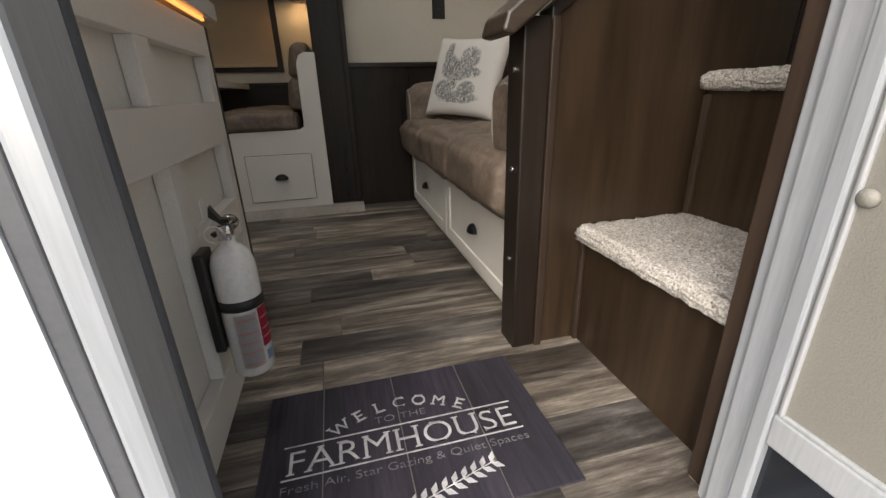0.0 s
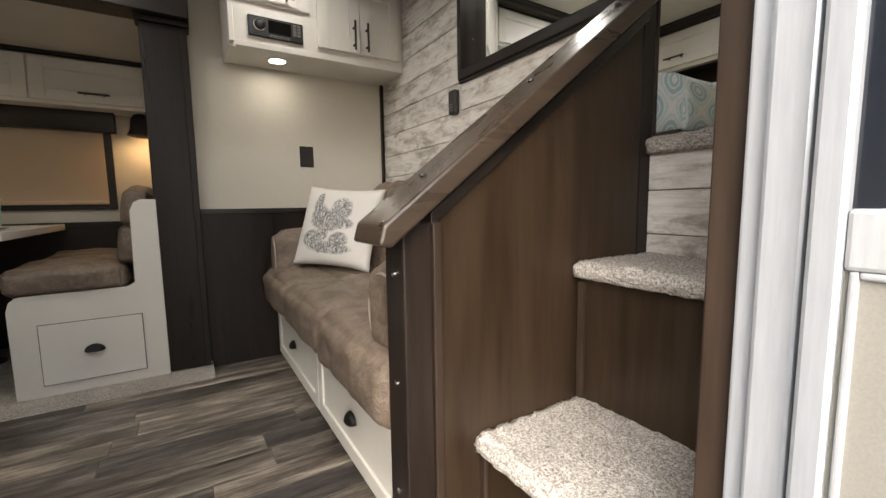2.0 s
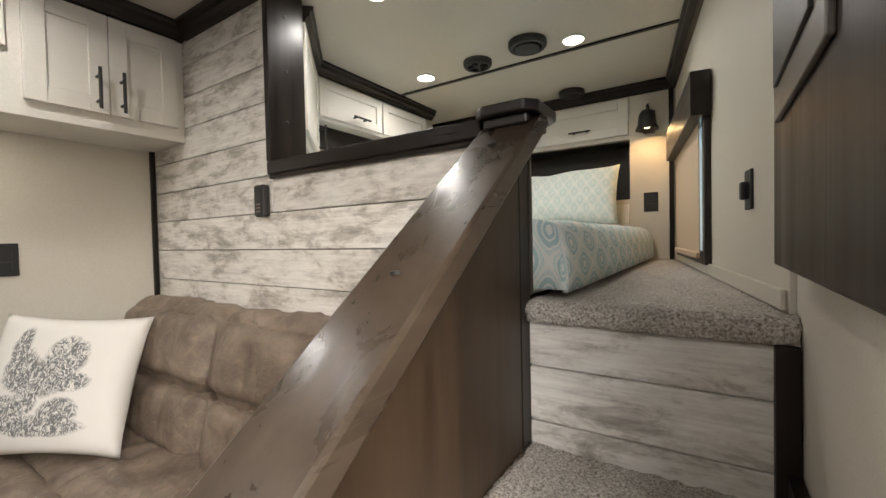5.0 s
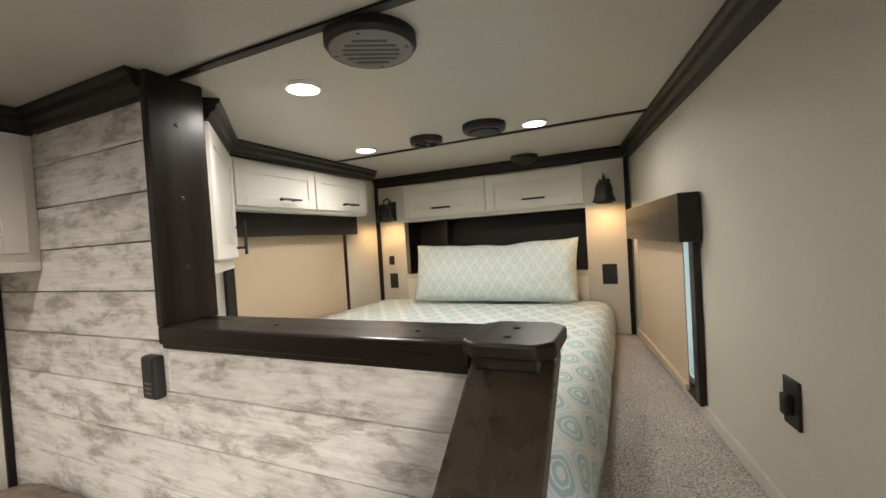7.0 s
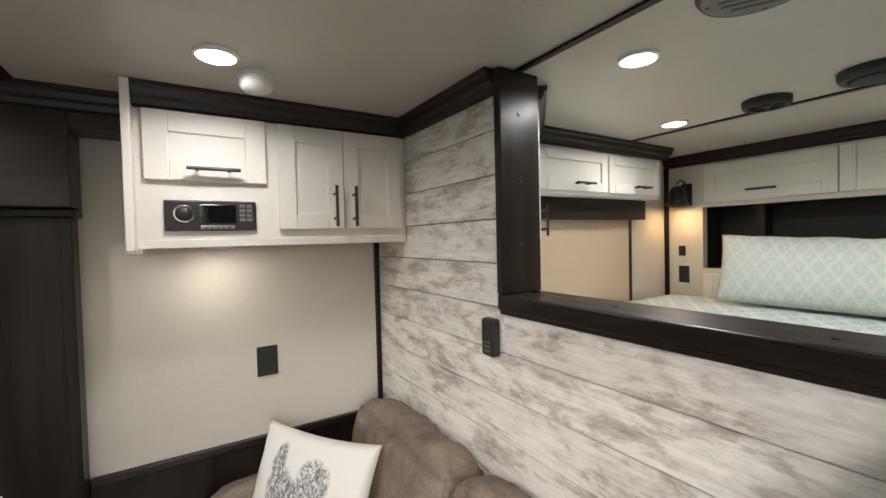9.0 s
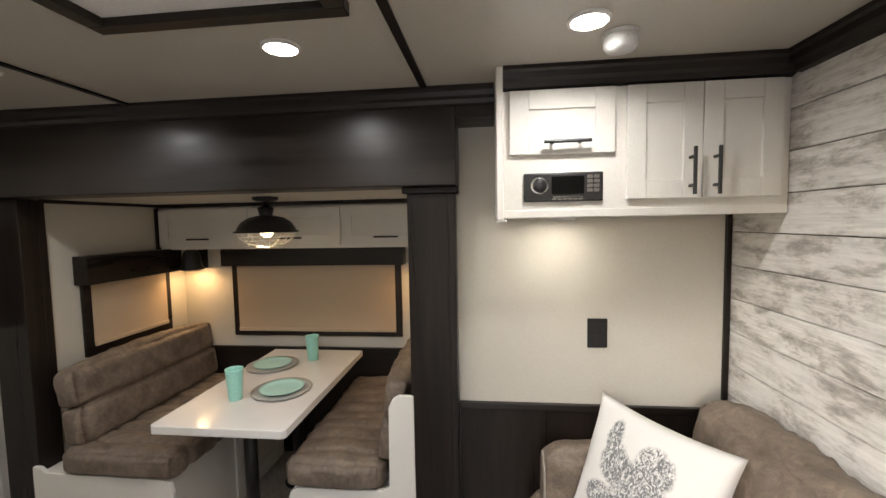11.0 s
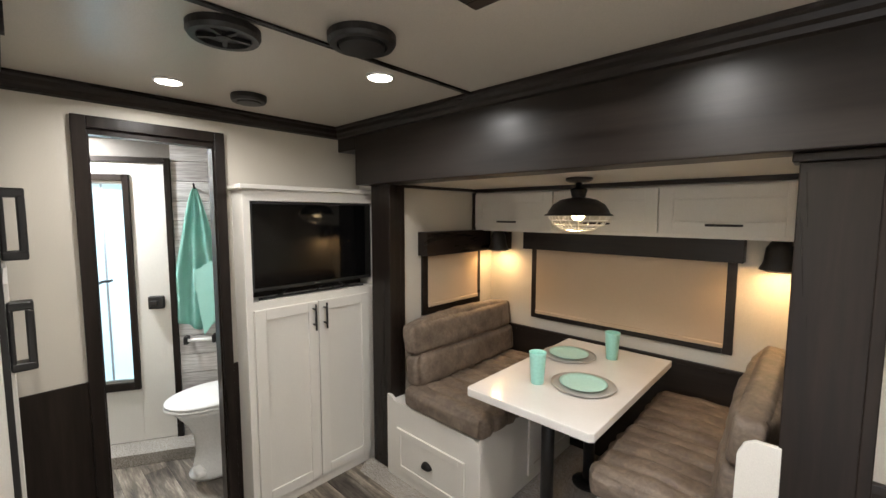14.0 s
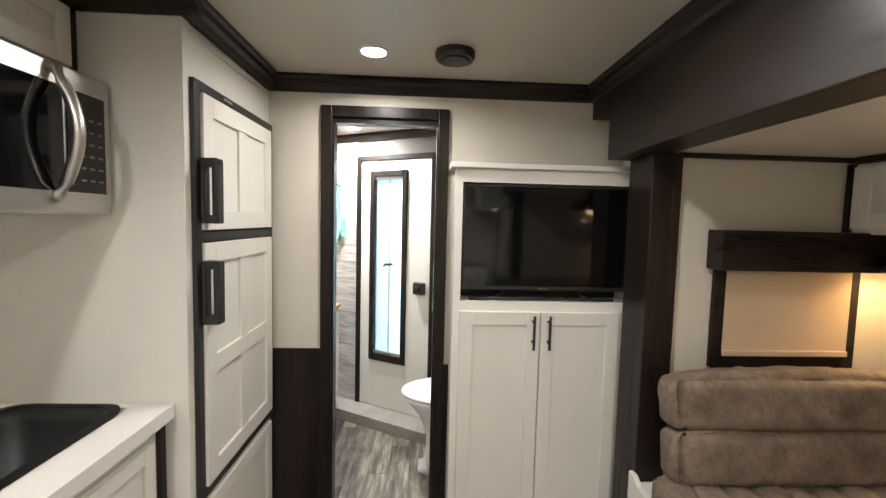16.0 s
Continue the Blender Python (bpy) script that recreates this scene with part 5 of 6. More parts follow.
def pendant(x, y, z):
    t = thing("pendant_lamp", "black dome ceiling lamp with a pale wire cage over the table", "lamp", (x, y, z))
    part("canopy", lathe([(0.06, 0), (0.06, -0.012), (0.045, -0.02), (0.02, -0.022)], (x, y, z), 24), BLACK, t, smooth=True)
    part("stem", lathe([(0.014, -0.02), (0.014, -0.045), (0.034, -0.05), (0.038, -0.056), (0.03, -0.088), (0.033, -0.10)], (x, y, z), 20), BLACK, t, smooth=True)
    part("shade", lathe([(0.034, -0.09), (0.08, -0.10), (0.115, -0.122), (0.133, -0.15), (0.138, -0.163), (0.152, -0.169), (0.152, -0.173), (0.135, -0.169), (0.125, -0.15), (0.10, -0.125), (0.03, -0.10)], (x, y, z), 36), BLACK, t, "black enamelled dome", True)
    part("bulb", lathe([(0.012, -0.11), (0.02, -0.13), (0.032, -0.155), (0.03, -0.18), (0.014, -0.197), (0.001, -0.20)], (x, y, z), 16), WARMBULB, t, smooth=True)
    cage = part("cage", tube([(x + 0.136 * math.cos(2 * math.pi * k / 28), y + 0.136 * math.sin(2 * math.pi * k / 28), z - 0.170) for k in range(29)], 0.0026, 6), WHITEPL, t, "pale wire cage")
    for k in range(16):
        a = 2 * math.pi * k / 16
        part("wire", tube([(x + 0.136 * math.cos(q) * math.cos(a), y + 0.136 * math.cos(q) * math.sin(a), z - 0.168 - 0.078 * math.sin(q)) for q in [i * 0.25 for i in range(7)]], 0.0022, 5), WHITEPL, cage)
    for q in (0.36, 0.68, 1.0, 1.3):
        rr, h = 0.136 * math.cos(q), z - 0.168 - 0.078 * math.sin(q)
        part("hoop", tube([(x + rr * math.cos(2 * math.pi * k / 28), y + rr * math.sin(2 * math.pi * k / 28), h) for k in range(29)], 0.0022, 5), WHITEPL, cage)


pendant(-0.80, 2.86, SZ1)


def sconce(face, pos, u, v, out, s=1.0):
    """A black barn sconce: backplate, gooseneck, bell shade, glowing bulb."""
    f = FACING[face]
    t = thing("wall_sconce", "black bell-shaded wall sconce, lit", "lamp", f(u, v, 0, pos), "wall sconces")
    part("backplate", slab(face, pos, u - 0.03 * s, v - 0.03 * s, u + 0.03 * s, v + 0.10 * s, 0, 0.014, 0.005), BLACK, t)
    part("arm", tube([f(u, v + 0.06 * s, 0.01, pos), f(u, v + 0.105 * s, 0.03, pos), f(u, v + 0.12 * s, out * 0.6, pos), f(u, v + 0.10 * s, out, pos), f(u, v + 0.07 * s, out, pos)], 0.006, 8), BLACK, t, smooth=True)
    c = f(u, v, out, pos)
    part("shade", lathe([(0.014 * s, 0.08 * s), (0.028 * s, 0.075 * s), (0.042 * s, 0.05 * s), (0.047 * s, 0.0), (0.060 * s, -0.028 * s), (0.058 * s, -0.03 * s), (0.044 * s, 0.0), (0.036 * s, 0.05 * s), (0.012 * s, 0.07 * s)], c, 28), BLACK, t, "black bell shade", True)
    part("bulb", lathe([(0.01, 0.04), (0.022, 0.01), (0.024, -0.008), (0.012, -0.020), (0.001, -0.022)], c, 14), WARMBULB, t, smooth=True)
    part("guard", tube([(c[0] + 0.04 * s * math.cos(k * 0.2618), c[1] + 0.04 * s * math.sin(k * 0.2618), c[2] - 0.035 * s) for k in range(25)], 0.002, 5), BLACK, t)


sconce("-y", SY, -1.60, 1.315, 0.11, 1.2)
sconce("-y", SY, -0.10, 1.315, 0.11, 1.2)
sconce("-x", FRONT, 0.795, 1.755, 0.11)
sconce("-x", FRONT, 2.14, 1.755, 0.11)

slidecab = thing("overhead_cabinet", "white overhead cabinet with three flap doors over the dinette", "cabinet", (-0.9, 3.36, 1.41))
part("body", box(SX0 + 0.002, 3.262, 1.412, SX1 - 0.002, SY - 0.002, 1.665), WHITE, slidecab)
for a, b, u in ((-1.715, -1.14, -1.44), (-1.13, -0.57, -0.86), (-0.56, -0.02, -0.29)):
    d = part("flap_door", shaker("-y", 3.262, a, 1.43, b, 1.655, 0.06), WHITE, slidecab)
    part("handle", pull("-y", 3.244, u, 1.475, 0.14, False), BLACK, d, "black bar pull")
part("edge_strip", box(SX0 + 0.004, 3.238, 1.41, SX0 + 0.02, 3.262, SZ1 - 0.024, 0.002), DARKV, slidecab)

# ---- television cabinet ----
TX, TY0, TY1 = -1.955, 1.81, 2.565
tv_cab = thing("tv_cabinet", "tall white cabinet with a television niche and two doors", "cabinet", (-2.03, 2.2, 0))
part("body", box(REAR + 0.012, TY0, 0, TX, TY1, 1.095), WHITE, tv_cab)
part("stile", box(REAR + 0.012, TY0, 1.095, TX, TY0 + 0.032, 1.64), WHITE, tv_cab)
part("stile", box(REAR + 0.012, TY1 - 0.012, 1.095, TX, TY1, 1.64), WHITE, tv_cab)
part("head", box(REAR + 0.012, TY0 + 0.032, 1.585, TX, TY1 - 0.012, 1.64), WHITE, tv_cab)
part("niche_back", box(REAR + 0.011, TY0 + 0.032, 1.095, REAR + 0.02, TY1 - 0.012, 1.585), TOEK, tv_cab)
part("cornice", box(REAR + 0.012, TY0 - 0.02, 1.64, TX + 0.02, TY1 + 0.0, 1.662, 0.004), WHITE, tv_cab)
for a, b, u in ((TY0 + 0.03, 2.175, 2.145), (2.18, TY1 - 0.05, 2.21)):
    d = part("door", shaker("+x", TX, a, 0.06, b, 1.055, 0.055), WHITE, tv_cab)
    part("handle", pull("+x", TX + 0.018, u, 0.975, 0.14, True), BLACK, d, "black bar pull")
tv = thing("television", "black flat television on its stand in the niche", "television", (-2.0, 2.19, 1.10))
part("cabinet", box(-2.0, 1.846, 1.142, -1.962, 2.551, 1.58, 0.006), PLASTIC, tv)
part("screen", box(-1.963, 1.855, 1.16, -1.9605, 2.542, 1.571), SCREEN, tv, "glossy dark screen")
part("badge", box(-1.9625, 2.17, 1.147, -1.961, 2.21, 1.153), CHROME, tv)
for s, y in ((-1, 1.98), (1, 2.40)):
    part("foot", tube([(-2.005, y - s * 0.06, 1.142), (-1.995, y - s * 0.02, 1.11), (-1.985, y + s * 0.02, 1.102), (-1.98, y + s * 0.10, 1.102)], 0.007, 8), BLACK, tv, smooth=True)
part("stand_bar", tube([(-1.985, 1.96 + 0.02 * k, 1.103) for k in range(23)], 0.006, 8), BLACK, tv)
part("cable", tube([(-1.99, 2.19 + 0.012 * k, 1.104 + 0.035 * math.sin(k * 0.3) ** 2) for k in range(11)], 0.003, 6), BLACK, tv)

# ---- fridge and its surround ----
FX0, FX1, FY = -2.085, -1.462, 1.02
surround = thing("fridge_surround", "cream laminate surround of the refrigerator", "cabinet", (-1.77, 0.72, 0))
part("side_panel", box(FX1 - 0.03, ENTRY + 0.002, 0, FX1, FY, CEIL - 0.063), WHITE, surround, "cream side panel")
part("head_panel", box(REAR + 0.002, ENTRY + 0.002, 1.815, FX1 - 0.03, FY - 0.004, CEIL - 0.063), WHITE, surround)
part("head_bead", box(REAR + 0.03, FY - 0.004, 1.93, FX1 - 0.04, FY + 0.004, 1.942, 0.002), WHITE, surround)
part("lower_panel", box(REAR + 0.002, ENTRY + 0.002, 0, FX1 - 0.03, FY - 0.004, 0.55), WHITE, surround)
d = part("door", shaker("+y", FY - 0.003, FX0 + 0.02, 0.05, FX1 - 0.04, 0.53, 0.05), WHITE, surround)
fridge = thing("refrigerator", "two-door refrigerator with cream panels in a black frame", "refrigerator", (-1.77, 0.75, 0.55))
part("body", box(FX0 + 0.005, ENTRY + 0.05, 0.555, FX1 - 0.031, FY - 0.006, 1.81), PLASTIC, fridge)
for a in ((FX0, 0.555, FX0 + 0.028, 1.81), (FX1 - 0.06, 0.555, FX1 - 0.03, 1.81), (FX0 + 0.028, 1.782, FX1 - 0.06, 1.81), (FX0 + 0.028, 1.345, FX1 - 0.06, 1.375), (FX0 + 0.028, 0.555, FX1 - 0.06, 0.585)):
    part("frame", slab("+y", FY - 0.006, *a, 0, 0.02, 0.002), PLASTIC, fridge)
for v0, v1, acr in ((1.38, 1.778, ()), (0.59, 1.34, (0.96,))):
    d = part("door", shaker("+y", FY + 0.0, FX0 + 0.03, v0, FX1 - 0.062, v1, 0.06, 0.022, acr), WHITE, fridge, "cream panelled door")
    m = (FX0 + FX1 - 0.03) / 2
    part("mullion", slab("+y", FY, m - 0.03, v0 + 0.06, m + 0.03, v1 - 0.06, 0, 0.0205, 0.002), WHITE, d)
    h = 1.40 if v0 > 1 else 1.10
    hb = bmesh.new()
    x = FX1 - 0.045
    for q0, q1, w0, w1 in ((h, h + 0.025, 0.0, 0.052), (h + 0.165, h + 0.19, 0.0, 0.052), (h + 0.02, h + 0.17, 0.034, 0.052), (h + 0.02, h + 0.17, 0.0, 0.012)):
        slab("+y", FY + 0.015, x - 0.04, q0, x, q1, w0, w1, 0.005, hb)
    part("handle", hb, BLACK, d, "black loop handle")
part("badge", slab("+y", FY, -1.72, 1.793, -1.66, 1.801, 0.013, 0.0155), CHROME, fridge)

# microwave and the cabinet above it
mw = thing("microwave", "stainless microwave with a curved bar handle under the cabinet", "microwave", (-1.1, 0.6, 1.42))
MX0, MX1, MY = -1.442, -0.78, 0.84
part("body", box(MX0, ENTRY + 0.004, 1.418, MX1, MY - 0.015, 1.768, 0.004), STEEL, mw)
part("front", box(MX0, MY - 0.015, 1.42, MX1, MY, 1.766, 0.006), STEEL, mw, "brushed steel front")
part("door_glass", slab("+y", MY, -1.295, 1.472, MX1 + 0.03, 1.715, 0, 0.003, 0.001), SCREEN, mw, "dark door glass")
ctl = part("keypad", slab("+y", MY, -1.42, 1.472, -1.305, 1.715, 0, 0.003, 0.001), SCREEN, mw, "dark key panel")
for k in range(6):
    for j in range(3):
        part("text_bar", slab("+y", MY, -1.41 + 0.027 * j, 1.50 + 0.03 * k, -1.395 + 0.027 * j, 1.505 + 0.03 * k, 0.0028, 0.0034), GREYPL, ctl)
part("handle", tube([(-1.27, MY - 0.002, 1.755)] + [(-1.27, MY + 0.012 + 0.045 * math.sin(math.pi * k / 10), 1.745 - 0.028 * k) for k in range(11)] + [(-1.27, MY - 0.002, 1.455)], 0.013, 12), STEEL, mw, "curved steel handle", True)
upper = thing("upper_cabinet", "cream upper cabinet above the microwave", "cabinet", (-1.0, 0.6, 1.8))
part("body", box(-1.43, ENTRY + 0.004, 1.79, KX, 0.745, 1.956), WHITE, upper)
part("filler", box(-1.459, ENTRY + 0.004, 1.79, -1.431, 0.75, 1.956, 0.002), DARKV, upper)
for a, b in ((-1.425, -1.03), (-1.025, -0.64), (-0.635, -0.26)):
    part("door", shaker("+y", 0.745, a, 1.80, b, 1.95, 0.045), WHITE, upper)
crown("crown_kitchen", "x", -1.40, KX, 0.745, 1, 0.05)

# ---- ceiling fittings ----


def vent(x, y, r, style, name="ceiling_vent"):
    lab = {"louvre": "round dark vent with slanted louvres on the ceiling", "spoke": "round dark spoked air vent on the ceiling", "plain": "round dark disc vent on the ceiling"}[style]
    mat_ = PLASTIC
    t = thing(name, lab, "vent", (x, y, CEIL), "ceiling vents")
    part("ring", lathe([(r, 0), (r, -0.018), (r * 0.93, -0.028), (r * 0.74, -0.028), (r * 0.72, -0.014)], (x, y, CEIL - 0.0005), 36), mat_, t, smooth=False)
    part("backing", lathe([(r * 0.74, -0.008), (r * 0.74, -0.0125), (0.001, -0.0126)], (x, y, CEIL), 28), BLACK, t)
    if style == "louvre":
        part("face", lathe([(r * 0.90, -0.018), (r * 0.90, -0.0285), (r * 0.70, -0.031), (0.001, -0.031)], (x, y, CEIL), 36), GREYPL, t, "taupe slotted face")
        for k in range(6):
            h = (k - 2.5) * r * 0.2
            w = math.sqrt(max(0.0, (r * 0.62) ** 2 - h * h))
            bm = box(-w, h - 0.005, -0.0318, w, h + 0.005, -0.0306, 0.0004)
            bmesh.ops.transform(bm, matrix=pose(x, y, CEIL, 0, 0, -60), verts=bm.verts[:])
            part("slot", bm, BLACK, t)
        for k in range(4):
            a = radians(15 + 90 * k)
            part("screw", lathe([(0.004, -0.028), (0.004, -0.0305), (0.001, -0.031)], (x + r * 0.8 * math.cos(a), y + r * 0.8 * math.sin(a), CEIL), 8), BLACK, t)
    elif style == "spoke":
        for k in range(5):
            bm = box(0.01, -0.006, -0.026, r * 0.74, 0.006, -0.016)
            bmesh.ops.transform(bm, matrix=pose(x, y, CEIL, 0, 0, 72 * k + 15), verts=bm.verts[:])
            part("spoke", bm, mat_, t)
        part("hub", lathe([(r * 0.2, -0.014), (r * 0.2, -0.028), (0.001, -0.029)], (x, y, CEIL), 20), mat_, t)
    else:
        part("cap", lathe([(r * 0.7, -0.016), (r * 0.66, -0.034), (0.001, -0.036)], (x, y, CEIL), 28), mat_, t)
    return t


vent(1.316, 1.173, 0.098, "louvre")
vent(2.109, 1.185, 0.085, "plain")
vent(2.155, 1.461, 0.07, "spoke")
vent(2.86, 1.20, 0.075, "plain")
vent(-1.172, 1.481, 0.092, "spoke")
vent(-0.941, 1.763, 0.095, "plain")
vent(-1.772, 1.783, 0.07, "plain")
hatch = thing("roof_vent", "dark wooden frame of the roof hatch", "roof hatch", (-0.3, 1.55, CEIL))
for a in ((-0.58, 1.78, 0.0, 1.82), (-0.58, 1.28, 0.0, 1.32), (-0.58, 1.32, -0.54, 1.78), (-0.04, 1.32, 0.0, 1.78)):
    part("frame", box(a[0], a[1], CEIL - 0.03, a[2], a[3], CEIL - 0.001, 0.003), DARKX, hatch)
part("lid", box(-0.54, 1.32, CEIL - 0.012, -0.04, 1.78, CEIL - 0.002), WHITEPL, hatch)

# ---- bedroom ----
bed = thing("bed", "bunk bed with a white and teal ogee-print bedspread", "bed", (2.1, 1.5, BEDZ))
part("mattress", box(1.275, 0.84, BEDZ + 0.002, 2.93, 2.22, 1.16, 0.03, seg=3), MATTRESSW, bed)
bm = bmesh.new()
uvl = bm.loops.layers.uv.new("UVMap")
prof = [(0.775, 1.025), (0.772, 1.07), (0.778, 1.12), (0.79, 1.16), (0.815, 1.186), (0.86, 1.197)] + [(0.86 + k * 0.075, 1.2) for k in range(1, 19)]
rows, uvs = [], {}
NX = 44
for i in range(NX + 1):
    x = 1.27 + (2.92 - 1.27) * i / NX
    row, s = [], 0.0
    for j, (y, z) in enumerate(prof):
        if j:
            s += math.dist(prof[j - 1], (y, z))
        fold = noise.noise(Vector((x * 5, y * 3, z * 4)))
        low = max(0.0, 1.16 - z) * 10
        v = bm.verts.new((x, y - 0.012 * fold * min(1.0, low) - 0.015 * low * 0.3, z + 0.006 * fold))
        uvs[v] = (s, x)
        row.append(v)
    rows.append(row)
foot = []
for v in rows[0]:
    w = bm.verts.new((v.co.x - 0.012 + 0.006 * noise.noise(v.co * 7), v.co.y, min(v.co.z, 1.03)))
    uvs[w] = (uvs[v][0], uvs[v][1] - 0.17)
    foot.append(w)
rows.insert(0, foot)
for a, b in zip(rows, rows[1:]):
    for k in range(len(prof) - 1):
        f = bm.faces.new((a[k], a[k + 1], b[k + 1], b[k]))
        f.smooth = True
        for lp in f.loops:
            lp[uvl].uv = uvs[lp.vert]
bmesh.ops.recalc_face_normals(bm, faces=bm.faces[:])
spread = part("bedspread", bm, OGEE, bed, "white bedspread printed with teal ogees", True)
so = spread.modifiers.new("thickness", "SOLIDIFY")
so.thickness, so.offset = 0.012, -1

bm = bmesh.new()
uvl = bm.loops.layers.uv.new("UVMap")
N, M = 36, 20
LW, LH = 0.485, 0.172
grid = {}
for s in (0, 1):
    for i in range(N + 1):
        for j in range(M + 1):
            u, v = 2 * i / N - 1, 2 * j / M - 1
            rim = i in (0, N) or j in (0, M)
            if s and rim:
                grid[s, i, j] = grid[0, i, j]
                continue
            h = 0.0 if rim else 0.085 * ((1 - u**4) * (1 - v * v)) ** 0.5 + 0.006 * noise.noise(Vector((u * 4, v * 3, s * 5)))
            sag = 0.022 * math.cos(u * math.pi / 2) * (1 if v > 0 else 0) * v
            grid[s, i, j] = bm.verts.new((u * LW * (1 - 0.03 * (1 - v * v) * abs(u) ** 3), v * LH - sag + 0.012 * noise.noise(Vector((u * 3, v, 9))) * (v > 0.5), h if s == 0 else -h))
for s in (0, 1):
    for i in range(N):
        for j in range(M):
            q = [grid[s, i, j], grid[s, i + 1, j], grid[s, i + 1, j + 1], grid[s, i, j + 1]]
            f = bm.faces.new(q if s == 0 else q[::-1])
            for lp in f.loops:
                lp[uvl].uv = (lp.vert.co.x, lp.vert.co.y)
lp_ = tagged(new("bed_pillow", mesh_of("bed_pillow", bm, OGEEP, True)), "long pillow in a pale teal ogee print against the headboard", "pillow")
lp_.matrix_world = Matrix.Translation((2.80, 1.415, 1.385)) @ Matrix(((0, 0.25, -0.97, 0), (-1, 0, 0, 0), (0, 0.97, 0.25, 0), (0, 0, 0, 1)))

head = thing("headboard_cabinet", "cream headboard cupboards with two flap doors", "cabinet", (FRONT, 1.5, 1.72))
for a, b, u in ((0.905, 1.47, 1.175), (1.475, 2.04, 1.76)):
    d = part("flap_door", shaker("-x", FRONT, a, 1.735, b, 1.945, 0.055), WHITE, head)
    part("handle", pull("-x", FRONT - 0.018, u, 1.785, 0.13, False), BLACK, d, "black bar pull")
for a, b in ((0.905, 1.45), (1.47, 2.05)):
    part("low_panel", shaker("-x", FRONT, a, 1.03, b, 1.33, 0.05, 0.014), WHITE, head)
for y in (0.685, BEDL - 0.012):
    setting("corner_trim", box(FRONT - 0.018, y - 0.012, BEDZ, FRONT - 0.001, y + 0.012, CEIL - 0.06, 0.003), DARKV, "dark corner trim beside the headboard", "trim")
wall = thing("bunk_cabinet", "cream wall cabinet with two flap doors over the bunk", "cabinet", (2.2, 2.2, 1.75))
part("body", box(1.69, 2.10, 1.75, 2.60, BEDL - 0.002, 1.958), WHITE, wall)
for a, b, u in ((1.70, 2.15, 1.96), (2.16, 2.585, 2.40)):
    d = part("flap_door", shaker("-y", 2.10, a, 1.765, b, 1.945, 0.045), WHITE, wall)
    part("handle", pull("-y", 2.082, u, 1.80, 0.12, False), BLACK, d, "black bar pull")
# corner cabinet set at 45 degrees behind the post: x along its face, -y into the room
CORNER = Matrix.Translation((1.305, 1.72, 0)) @ pose(0, 0, 0, 0, 0, 45)
tall = thing("bunk_corner_cabinet", "cream angled corner cabinet with a black pull inside the bunk", "cabinet")
bm = prism([(1.262, 1.722), (1.305, 1.72), (1.683, 2.098), (1.683, BEDL - 0.002), (1.262, BEDL - 0.002)], 2, 1.52, 1.958)
bmesh.ops.transform(bm, matrix=CORNER.inverted(), verts=bm.verts[:])
part("body", bm, WHITE, tall)
d = part("door", shaker("-y", -0.001, 0.03, 1.56, 0.515, 1.945, 0.05), WHITE, tall)
part("handle", pull("-y", -0.019, 0.48, 1.635, 0.13, True), BLACK, d, "black bar pull")
tall.matrix_basis = CORNER
ob = crown("crown_bunk_corner", "x", 0.06, 0.555, 0.0, -1, 0.045)
ob.matrix_basis = CORNER
outlet("-x", FRONT, 0.79, 1.337, 0.075, 0.11)
outlet("-x", FRONT, 2.16, 1.32, 0.06, 0.10)
outlet("-x", FRONT, 2.17, 1.46, 0.04, 0.06, True)
tapered(outlet("+y", BEDS, 1.49, 1.245, 0.052, 0.088, True, "light_switch"))

# ---- bathroom ----
bd = thing("bath_door", "cream door with a tall frosted window and a black latch", "door", (0, 0, 0), kind="structure")
for a in ((D0 - 0.035, 0.076, D0, 1.865), (D1, 0.076, D1 + 0.035, 1.865), (D0, 1.83, D1, 1.865)):
    part("casing", box(a[0], -0.012, a[1], a[2], 0.05, a[3], 0.003), DARKV, bd)
wy0, wy1, wz0, wz1 = D0 + 0.085, D0 + 0.385, 0.42, 1.76
bm = box(D0, 0.0, 0.08, wy0, 0.035, 1.83, 0.003)
box(wy1, 0.0, 0.08, D1, 0.035, 1.83, 0.003, bm)
box(wy0, 0.0, 0.08, wy1, 0.035, wz0, 0.0, bm)
box(wy0, 0.0, wz1, wy1, 0.035, 1.83, 0.0, bm)
part("leaf", bm, WHITE, bd)
for a in ((wy0, wz0, wy0 + 0.035, wz1), (wy1 - 0.035, wz0, wy1, wz1), (wy0 + 0.035, wz0, wy1 - 0.035, wz0 + 0.05), (wy0 + 0.035, wz1 - 0.04, wy1 - 0.035, wz1)):
    part("window_frame", box(a[0], -0.014, a[1], a[2], 0.03, a[3], 0.003), DARKV, bd)
part("pane", box(wy0 + 0.03, 0.016, wz0 + 0.04, wy1 - 0.03, 0.02, wz1 - 0.03), FROST, bd).visible_shadow = False
part("sash_rail", box(wy0 + 0.035, -0.004, wz0 + 0.05, wy1 - 0.035, 0.012, wz0 + 0.07, 0.002), STEEL, bd)
part("blind_rail", box(wy0 + 0.035, -0.004, wz1 - 0.062, wy1 - 0.035, 0.012, wz1 - 0.04, 0.002), STEEL, bd)
mid_u = (wy0 + wy1) / 2
part("astragal", box(mid_u - 0.006, 0.0135, wz0 + 0.05, mid_u + 0.006, 0.0155, wz1 - 0.04, 0.0005), ALUD, bd, "thin vertical bar across the frosted pane")
part("window_latch", tube([(mid_u - 0.035, 0.0, 1.10), (mid_u - 0.015, -0.006, 1.112), (mid_u + 0.015, -0.006, 1.112), (mid_u + 0.035, 0.0, 1.118)], 0.008, 8), BLACK, bd)
